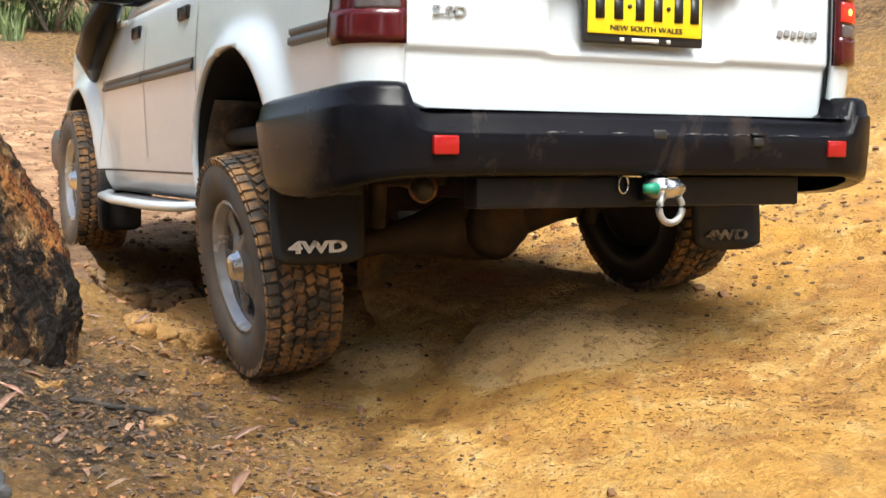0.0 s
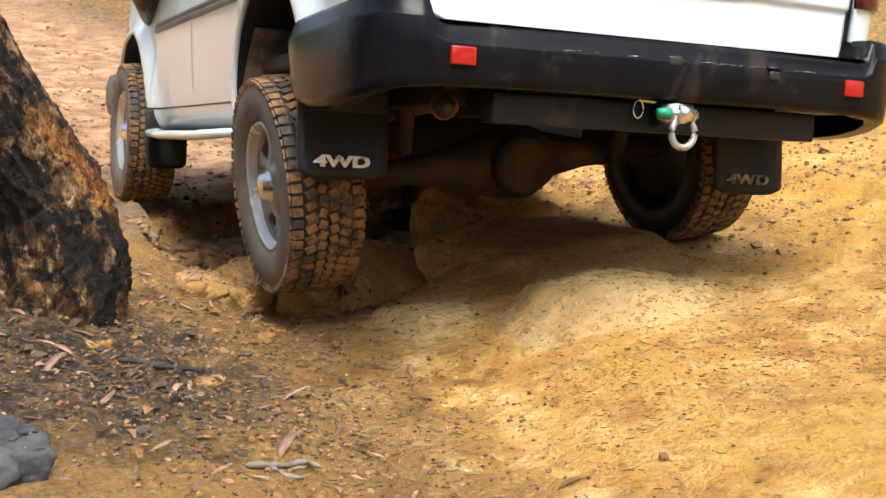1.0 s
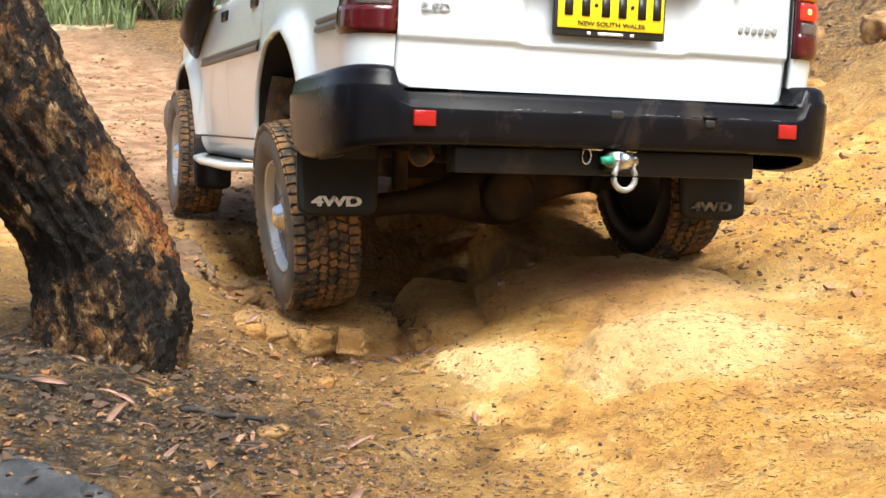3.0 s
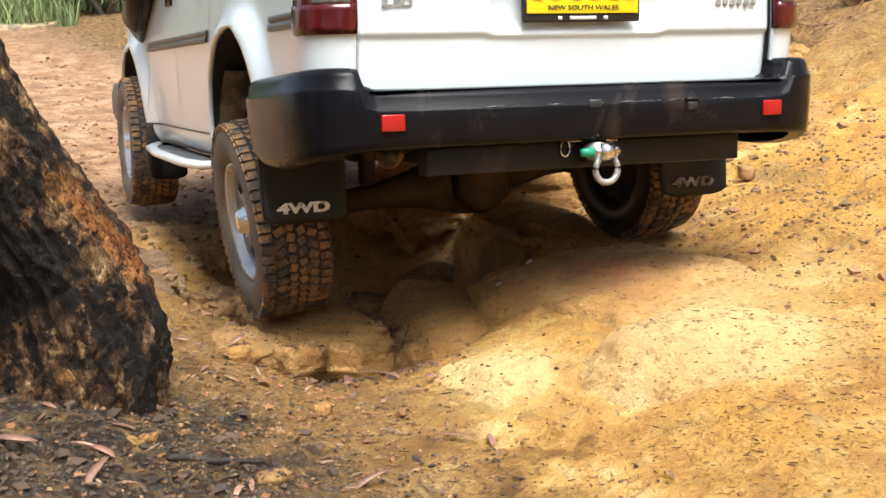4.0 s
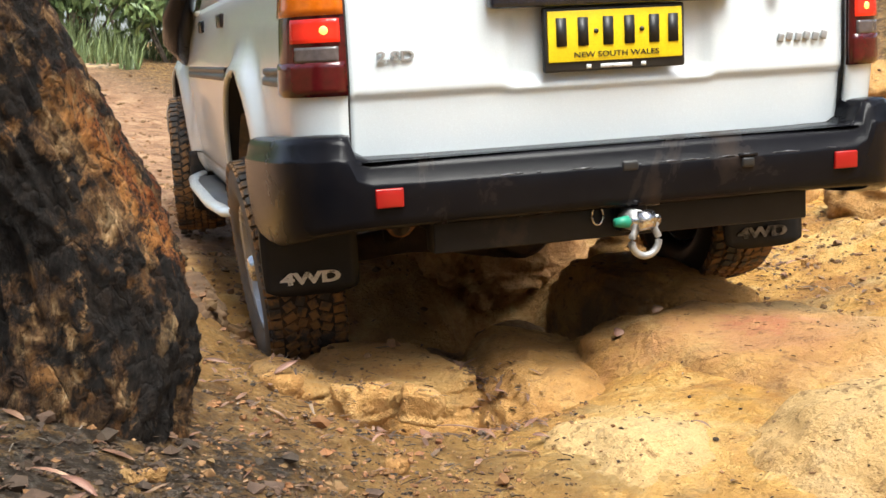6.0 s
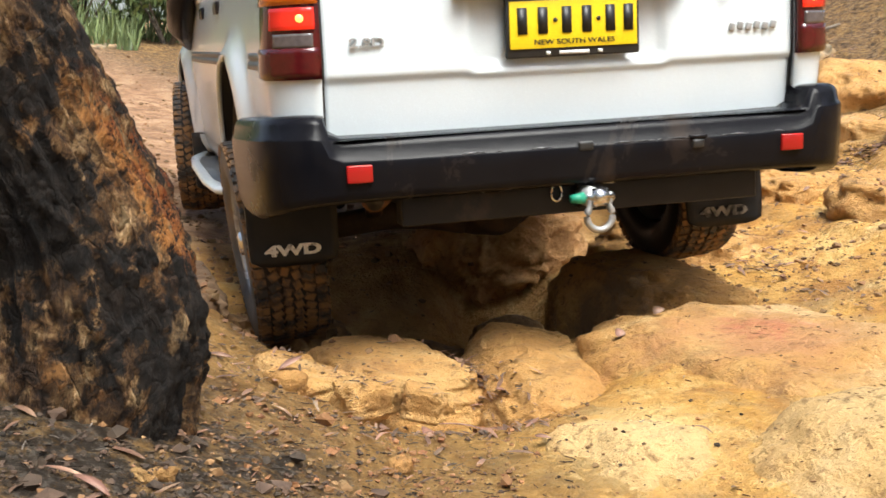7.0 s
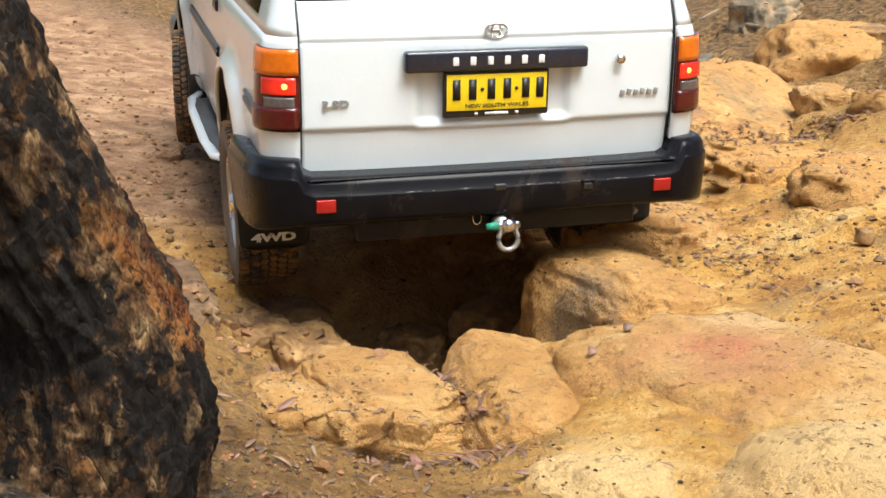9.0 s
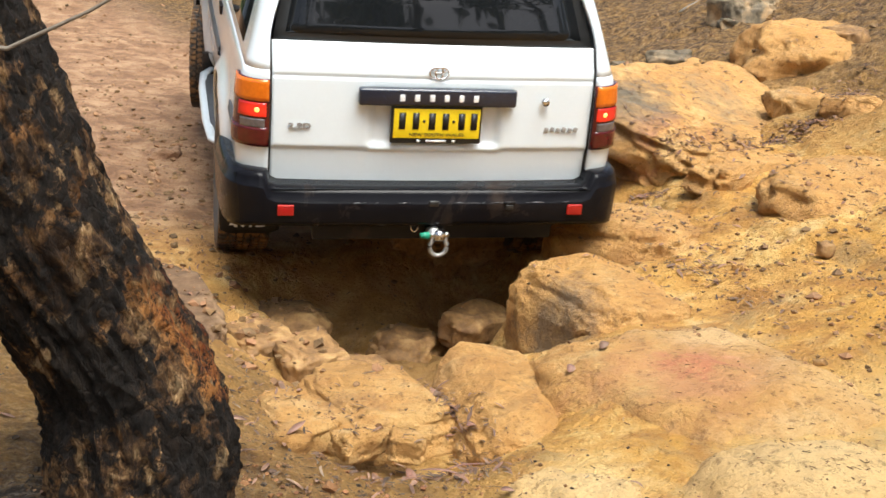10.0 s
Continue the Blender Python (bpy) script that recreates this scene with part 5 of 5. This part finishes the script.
def chips(name, zones, count, lo, hi, label, mat=TWIG):
    verts, faces = [], []
    for _ in range(count):
        x, y = spot(zones)
        n, r, yaw = lo + (hi - lo) * rng.random() ** 2, rng.uniform(0.0004, 0.0017), rng.uniform(0, 6.3)
        bend = rng.gauss(0, 0.25)
        base, z = len(verts), top(x, y)
        for k in range(4):
            f = k / 3 - 0.5
            px, py = f * n, bend * n * (f * f - 0.1)
            gx, gy = x + px * math.cos(yaw) - py * math.sin(yaw), y + px * math.sin(yaw) + py * math.cos(yaw)
            for a in (0.5, 2.6, 4.7):
                verts.append((gx - r * math.cos(a) * math.sin(yaw), gy + r * math.cos(a) * math.cos(yaw), z + 0.004 + r * math.sin(a)))
        for k in range(3):
            for j in range(3):
                faces.append((base + 3 * k + j, base + 3 * k + (j + 1) % 3, base + 3 * k + 3 + (j + 1) % 3, base + 3 * k + 3 + j))
    return joined(name, verts, faces, mat, label, "twigs")


SOIL = [(4, -0.95, -1.4, 0.30, 0.55), (3, -1.5, -2.0, 0.45, 0.6), (2, -0.75, -2.1, 0.3, 0.4), (2, -0.9, -0.3, 0.18, 0.35), (1.5, -1.6, 0.0, 0.5, 0.8)]
SLAB = [(3, 0.2, -1.3, 0.5, 0.6), (2, 0.6, -0.5, 0.5, 0.6), (2, -0.3, -1.5, 0.35, 0.5), (2, 1.3, 0.6, 0.6, 0.8)]
TRACK = [(3, -1.0, 3.5, 0.7, 1.2), (3, -1.5, 6.0, 1.2, 2.0), (2, -0.5, 9.0, 1.8, 2.0), (1, -1.1, 1.6, 0.35, 0.6)]
BANK = [(3, 1.6, 2.2, 0.5, 0.9), (3, 2.6, 3.8, 0.8, 0.9), (2, 1.2, 1.3, 0.4, 0.6), (3, 3.8, 5.2, 1.0, 0.8), (1, 2.2, 1.0, 0.6, 0.5)]
CLEFT = [(1.3, -0.40, -0.08, 0.025, 0.2), (0.7, -0.55, -0.68, 0.16, 0.06), (0.5, -0.38, -0.5, 0.05, 0.14), (0.25, 0.93, 0.62, 0.06, 0.10), (2, 1.3, 1.95, 0.25, 0.10), (3, 2.2, 2.02, 0.3, 0.07), (3, 2.9, 2.4, 0.2, 0.2), (0.4, 1.0, 0.75, 0.08, 0.12), (0.3, 0.95, 0.3, 0.06, 0.15)]
NEAR = [(4, -0.95, -1.5, 0.33, 0.55), (1, -1.4, -2.0, 0.4, 0.5), (2, -0.82, -1.0, 0.22, 0.2), (2, -0.8, -2.2, 0.3, 0.3)]
DARKCRUMB = surface("dark_crumbs", [(0.3, (0.025, 0.017, 0.012)), (0.7, (0.11, 0.065, 0.036))], 9, (0.75, 0.9), (70, 0.4, 0.003), random_shade=0.45, islands=True)
OCHRECRUMB = surface("ochre_crumbs", [(0.36, (0.12, 0.052, 0.017)), (0.5, (0.22, 0.10, 0.034)), (0.64, (0.31, 0.175, 0.075))], 7, (0.75, 0.9), (70, 0.4, 0.003), random_shade=0.35, islands=True)
grit("gravel", SOIL + TRACK, 4500, 0.0015, 0.008, "brown gravel and crumbs of earth on the track")
grit("gravel", [(4, -1.35, -1.65, 0.28, 0.3), (2, -0.95, -1.5, 0.33, 0.5)], 4200, 0.002, 0.009, "dark crumbs of burnt earth on the soil", DARKCRUMB)
grit("gravel", NEAR, 2600, 0.002, 0.010, "ochre crumbs of clay on the soil", OCHRECRUMB)
grit("rubble", NEAR, 190, 0.006, 0.024, "half-buried ochre stones in the litter soil", OCHRECRUMB)
grit("rubble", [(3, -1.35, -1.7, 0.28, 0.3), (1, -0.95, -1.4, 0.3, 0.4)], 220, 0.006, 0.022, "dark burnt clods in the litter soil", DARKCRUMB)
grit("gravel", SLAB + BANK + CLEFT, 1100, 0.0012, 0.006, "ochre crumbs of sandstone on the rock")
grit("gravel", [(2, 1.35, -0.35, 0.35, 0.5), (1, 1.0, 0.9, 0.3, 0.5), (2, 1.9, 0.4, 0.5, 0.6)], 2400, 0.003, 0.015, "loose brown stones on the slope beside the track")
grit("gravel", TRACK, 2600, 0.006, 0.03, "reddish brown stones on the dirt track")
grit("rubble", [(1, 1.35, -0.15, 0.35, 0.45), (1, 1.9, 0.6, 0.5, 0.6), (2, 2.8, 3.9, 0.7, 0.8), (1, 0.1, 2.3, 0.5, 0.25), (1, -0.1, 1.1, 0.35, 0.4), (2, -0.9, 0.75, 0.14, 0.35)], 380, 0.006, 0.032, "broken lumps of clay and stone on the slope")
leaves("leaf_litter", SOIL + [(2, -1.3, -1.0, 0.35, 0.5)], 420, 0.015, 0.05, "dry brown gum leaves scattered on the soil")
leaves("leaf_litter", NEAR + [(3, -1.45, -1.7, 0.3, 0.25), (2, -0.95, -0.35, 0.15, 0.3), (2, -0.55, -0.62, 0.14, 0.12)], 75, 0.03, 0.075, "pinkish and pale dry gum leaves on the soil", surface("pale_dry_leaf", [(0.36, (0.11, 0.058, 0.034)), (0.5, (0.23, 0.13, 0.08)), (0.64, (0.38, 0.26, 0.165))], 14, (0.45, 0.7), (60, 0.4, 0.003), random_shade=0.45, islands=True))
chips("bark_litter", NEAR + [(6, -1.3, -1.7, 0.3, 0.3)], 1300, 0.008, 0.035, "black crumbs of charred bark on the soil", DARKCRUMB)
leaves("leaf_litter", CLEFT + BANK + [(4, 3.9, 5.4, 1.0, 0.7), (3, 2.9, 4.6, 0.8, 0.5), (4, 2.3, 2.05, 0.35, 0.06), (2, 1.45, 1.95, 0.25, 0.10)], 3300, 0.015, 0.06, "dry gum leaves caught between the rocks")
leaves("leaf_litter", TRACK, 1300, 0.02, 0.055, "dry leaves scattered on the dirt track")
chips("twig_litter", [(1, 0.2, -1.3, 0.5, 0.5), (0.6, 0.7, -0.5, 0.4, 0.5), (1, 1.3, 0.6, 0.5, 0.7), (7, 0.35, -1.85, 0.5, 0.32), (2, 0.9, -1.3, 0.4, 0.5)], 3400, 0.004, 0.022, "dark bits of bark and twig on the sandstone", surface("dark_bark_chips", [(0.3, (0.09, 0.04, 0.013)), (0.7, (0.24, 0.115, 0.04))], 20, (0.7, 0.9), (80, 0.4, 0.002), random_shade=0.4, islands=True))
chips("twig_litter", SOIL + CLEFT + BANK, 1100, 0.012, 0.06, "thin dry twigs scattered on the soil")

CHARRED = surface("charred_wood", [(0.3, (0.008, 0.007, 0.006)), (0.6, (0.035, 0.028, 0.022)), (0.8, (0.14, 0.12, 0.10))], 22, (0.75, 0.9), (90, 0.6, 0.004))
# single leaves and sticks that stand out
for k, (x, y, n, w, yaw, up) in enumerate([(-1.24, -1.72, 0.09, 0.022, 110, 0.3), (-0.76, -0.67, 0.10, 0.035, 70, 0.5), (-0.43, -1.34, 0.12, 0.028, 75, 0.4), (-0.51, -1.30, 0.12, 0.02, 160, 0.1), (-0.80, -1.55, 0.14, 0.03, 10, 0.1), (-0.56, -0.66, 0.17, 0.03, 165, 0.15), (-0.40, -0.05, 0.10, 0.035, 110, 0.4), (-0.45, -0.9, 0.07, 0.035, 20, 0.1), (-0.02, -0.28, 0.055, 0.04, 40, 0.5), (-1.15, -0.30, 0.10, 0.02, 20, 0.15), (-1.40, -1.75, 0.14, 0.025, 60, 0.2), (-1.55, -1.62, 0.13, 0.03, -30, 0.2), (-1.38, -1.60, 0.09, 0.02, -40, 0.2), (-0.97, -0.62, 0.09, 0.03, 30, 0.1), (-0.92, -2.12, 0.15, 0.03, 60, 0.3), (-1.12, -0.5, 0.08, 0.025, -20, 0.2), (-0.40, -0.20, 0.13, 0.04, 100, 0.4), (-0.47, -0.54, 0.17, 0.04, 160, 0.25), (-0.64, -0.60, 0.13, 0.045, 80, 0.4), (-0.38, -0.36, 0.11, 0.03, 60, 0.3), (0.12, -0.22, 0.06, 0.04, 30, 0.3)]):
    verts, faces = [], []
    leaf_mesh(verts, faces, 0, 0, 0, n * 0.75, w * 0.75, 0, up, 0.18 if k % 2 else -0.2)
    me = bpy.data.meshes.new("dry_leaf")
    me.from_pydata(verts, [], faces)
    me.polygons.foreach_set("use_smooth", [True] * len(faces))
    me.materials.append(LEAFPINK)
    ob = new("dry_leaf", me)
    thick(ob, 0.0015)
    ob.matrix_world = pose(x, y, top(x, y) + 0.014, 0, 0, yaw)
    tagged(ob, "curled pinkish brown gum leaf lying on the ground", "leaf", "fallen gum leaves")
for k, (pts, r, label) in enumerate([
    ([(-1.25, -1.58), (-1.20, -1.55), (-1.15, -1.545), (-1.09, -1.52), (-1.03, -1.50)], 0.010, "charred stick with an ash-white tip beside the tree"),
    ([(-1.03, -2.30), (-0.99, -2.27), (-0.94, -2.25), (-0.89, -2.20), (-0.86, -2.21)], 0.009, "weathered grey stick with a broken end"),
    ([(-0.98, -2.27), (-0.95, -2.29), (-0.91, -2.28)], 0.007, "weathered grey sliver of wood beside a stick"),
    ([(-1.75, -1.55), (-1.68, -1.575), (-1.6, -1.57), (-1.5, -1.56)], 0.009, "charred black stick on the ash"),
    ([(3.2, 5.3), (3.7, 5.45), (4.2, 5.4)], 0.02, "grey fallen branch on the bank"),
]):
    bm = bmesh.new()
    fine = [(u + (v - u) * f) for u, v in zip(map(Vector, pts), map(Vector, pts[1:])) for f in (0, 0.25, 0.5, 0.75)] + [Vector(pts[-1])]
    za, zb = top(*pts[0]) + r, top(*pts[-1]) + r
    line = [(p.x, p.y, za + (zb - za) * j / (len(fine) - 1)) for j, p in enumerate(fine)]
    tube(bm, line, [r * (0.35 if j in (0, len(line) - 1) else 0.95 - 0.4 * j / len(line) + 0.35 * noise.noise((j * 0.9, k, 5))) for j in range(len(line))], 9)
    for v in bm.verts:
        v.co += Vector((0, 0, r * 0.3 * noise.noise(v.co * 90))) + r * 0.25 * Vector((noise.noise(v.co * 60), noise.noise(v.co * 70 + Vector((3, 1, 2))), 0))
    tagged(part("stick", bm, CHARRED if "charred" in label else TWIG), label, "stick", "fallen sticks")


# ---- bush beyond the track, trees round about that the glass reflects, unseen shrubs that block low sky ----
def foliage(bm_list, centre, size, count, leaf, seed):
    r = random.Random(seed)
    verts, faces = bm_list
    for _ in range(count):
        d = Vector((r.gauss(0, 1), r.gauss(0, 1), r.gauss(0, 1)))
        d = d.normalized() * (r.random() ** 0.45)
        lump = 0.75 + 0.5 * noise.noise(d * 2.3 + Vector((seed, seed, 0)))
        p = Vector(centre) + Vector((d.x * size[0], d.y * size[1], d.z * size[2])) * lump
        q = Euler((r.uniform(0, 6), r.uniform(0, 6), r.uniform(0, 6))).to_matrix()
        n = leaf * r.uniform(0.6, 1.5)
        base = len(verts)
        for a, b in ((-0.5, 0), (0, -0.16), (0.5, 0), (0, 0.16)):
            verts.append(tuple(p + q @ Vector((a * n, b * n, 0.08 * n * abs(b)))))
        faces.append((base, base + 1, base + 2, base + 3))


def shrub(x, y, w, h, seed, count=900, leaf=0.16):
    z = height(x, y)
    ob = tagged(new("shrub"), "loose green native shrub with thin leaves", "shrub", "bush beyond the track")
    ob.location = (x, y, z)
    r = random.Random(seed)
    for k in range(5):
        bm = bmesh.new()
        a = r.uniform(0, 6.3)
        tip = Vector((math.cos(a) * w * 0.6, math.sin(a) * w * 0.4, h * r.uniform(0.6, 0.95)))
        tube(bm, [(0, 0, -0.1), tip * 0.4 + Vector((0.03, 0, 0)), tip], [0.03, 0.018, 0.006], 6)
        part("stem", bm, TWIG, ob)
    verts, faces = [], []
    for k in range(5):
        foliage((verts, faces), (r.gauss(0, w * 0.35), r.gauss(0, w * 0.25), h * r.uniform(0.3, 0.85)), (w * 0.5, w * 0.4, h * 0.33), count // 5, leaf, seed * 10 + k)
    me = bpy.data.meshes.new("foliage")
    me.from_pydata(verts, [], faces)
    me.materials.append(LEAFGREEN)
    link("foliage", me, ob)


def gum_tree(x, y, h, r0, seed, low=0.45, count=1500, leaf=0.5):
    z = height(x, y)
    ob = tagged(new("gum_tree"), "tall dark-trunked gum tree in the bush", "tree", "gum trees round the track")
    ob.location = (x, y, z)
    r = random.Random(seed)
    bm = bmesh.new()
    lean = Vector((r.gauss(0, 0.06), r.gauss(0, 0.06), 1))
    line = [lean * h * f + Vector((0.15 * math.sin(f * 5 + seed), 0.15 * math.cos(f * 4 + seed), 0)) * f for f in (-0.02, 0.1, 0.25, 0.45, 0.65, 0.85, 1)]
    tube(bm, line, [r0 * (1 - 0.8 * f) for f in (0, 0.1, 0.25, 0.45, 0.65, 0.85, 1)], 12)
    part("trunk", bm, BARK, ob)
    verts, faces = [], []
    for k in range(7):
        f = r.uniform(low, 0.9)
        a = r.uniform(0, 6.3)
        start = lean * h * f
        tip = start + Vector((math.cos(a), math.sin(a), 0.7)) * h * 0.2
        bm = bmesh.new()
        tube(bm, [start, (start + tip) / 2 + Vector((0, 0, -0.1)), tip], [r0 * 0.3, r0 * 0.2, r0 * 0.06], 7)
        part("limb", bm, BARK, ob)
        foliage((verts, faces), tip, (h * 0.13, h * 0.13, h * 0.08), count // 7, leaf, seed * 13 + k)
    me = bpy.data.meshes.new("crown")
    me.from_pydata(verts, [], faces)
    me.materials.append(LEAFGREEN)
    link("crown", me, ob)


for k in range(26):
    x = -9.5 + 9.5 * (k % 13) / 12 + rng.gauss(0, 0.3)
    row = k // 13
    shrub(x, 14.0 + 3.0 * row + abs(x + 2) * 0.15 + rng.gauss(0, 0.5), rng.uniform(1.1, 1.7), rng.uniform(1.3, 2.2) + 1.3 * row, 100 + k, 1500, 0.17)
for k in range(8):
    shrub(1.2 + 1.6 * k, 15.5 + rng.gauss(0, 1), 1.6, 2.6, 160 + k, 900, 0.2)
# unseen ring of tall shrubs, added to block low sky and darken the underside
for k in range(22):
    a = radians(-205 + 230 * k / 21)
    shrub(9.5 * math.cos(a) + rng.gauss(0, 0.5), 11.0 * math.sin(a) + rng.gauss(0, 0.6), 2.2, rng.uniform(3.0, 4.4), 300 + k, 1100, 0.42)
# trees out of view are there for reflections, the left ones also for shade
for k, (x, y, h, r) in enumerate([(-3.2, 15.5, 9, 0.14), (-2.2, 18, 11, 0.2), (-5.0, 17, 10, 0.16), (-7.5, 16, 11, 0.2), (1.0, 19, 12, 0.2), (-4.5, -7, 10, 0.2), (1.0, -11, 13, 0.25), (5.5, -9, 11, 0.2), (-7.5, -2, 11, 0.22), (8.5, 1, 12, 0.22), (-2.0, -14, 14, 0.25), (5.9, 6.6, 11, 0.34)]):
    gum_tree(x, y, h, r, 200 + k)

verts, faces = [], []
for k in range(7000):
    x, y = rng.uniform(-9, 2.5), 12.6 + 4.5 * rng.random() ** 1.6
    if x > -1.2 and y < 14:
        continue
    h, a, w = rng.uniform(0.15, 0.6), rng.uniform(0, 6.3), rng.uniform(0.006, 0.016)
    z, b = height(x, y), len(verts)
    lx, ly = rng.gauss(0, 0.12), rng.gauss(0, 0.12)
    c, s = math.cos(a) * w, math.sin(a) * w
    verts += [(x - c, y - s, z), (x + c, y + s, z), (x + lx * 0.4 + c * 0.7, y + ly * 0.4 + s * 0.7, z + h * 0.6), (x + lx * 0.4 - c * 0.7, y + ly * 0.4 - s * 0.7, z + h * 0.6), (x + lx, y + ly, z + h)]
    faces += [(b, b + 1, b + 2, b + 3), (b + 3, b + 2, b + 4)]
joined("long_grass", verts, faces, GRASS, "long green and straw-coloured grass below the shrubs", "grass")


# ---- what moves ----
# height of each hub above the car's origin as the suspension works
HUBS = {
    "RL": ([0, 0.5, 1, 2, 3.5, 4.5, 5, 5.5, 6.8, 7.5, 8, 8.5, 9, 9.5, 10], [0.289, 0.284, 0.284, 0.289, 0.292, 0.291, 0.317, 0.34, 0.338, 0.326, 0.338, 0.361, 0.385, 0.407, 0.431]),
    "RR": ([0, 0.5, 1, 2, 3.5, 4.5, 5, 5.5, 6.8, 7.5, 8, 8.5, 9, 9.5, 10], [0.499, 0.489, 0.483, 0.481, 0.473, 0.463, 0.476, 0.48, 0.486, 0.471, 0.449, 0.427, 0.413, 0.403, 0.396]),
    "FL": ([0, 0.5, 1, 2, 3.5, 4.5, 5, 5.5, 6.8, 7.5, 8, 8.5, 9, 9.5, 10], [0.496, 0.462, 0.445, 0.45, 0.459, 0.429, 0.45, 0.456, 0.464, 0.432, 0.417, 0.408, 0.396, 0.391, 0.401]),
    "FR": ([0, 0.5, 1, 2, 3.5, 4.5, 5, 5.5, 6.8, 7.5, 8, 8.5, 9, 9.5, 10], [0.329, 0.301, 0.291, 0.312, 0.352, 0.321, 0.351, 0.362, 0.395, 0.383, 0.379, 0.38, 0.377, 0.381, 0.399]),
}
SPOTS = {"RL": (-0.735, 0.0), "RR": (0.735, 0.0), "FL": (-0.785, 2.65), "FR": (0.785, 2.65)}


def motions():
    walk(car, [(t, pose(x, y, z, rx, ry, rz)) for t, x, y, z, rx, ry, rz in DRIVE])
    for key, hub in wheels.items():
        x, y = SPOTS[key]
        rows = []
        for t, cx, cy, *_ in DRIVE:
            roll = -math.degrees((cy - DRIVE[0][2]) / WHEEL_R)
            steer = 6.0 * soft(3.5, 6.5, t) if key[0] == "F" else 0.0
            lean = -math.degrees(math.atan2(table(t, *HUBS["RR"]) - table(t, *HUBS["RL"]), 1.47)) if key[0] == "R" else 0.0
            rows.append((t, Matrix.Translation((x, y, table(t, *HUBS[key]))) @ pose(0, 0, 0, 0, lean, -steer) @ pose(0, 0, 0, roll, 0, 0)))
        walk(hub, rows)
    rows = []
    for t, *_ in DRIVE:
        a, b = table(t, *HUBS["RL"]), table(t, *HUBS["RR"])
        rows.append((t, pose(0, 0, (a + b) / 2, 0, -math.degrees(math.atan2(b - a, 1.47)), 0)))
    walk(axle, rows)


motions()
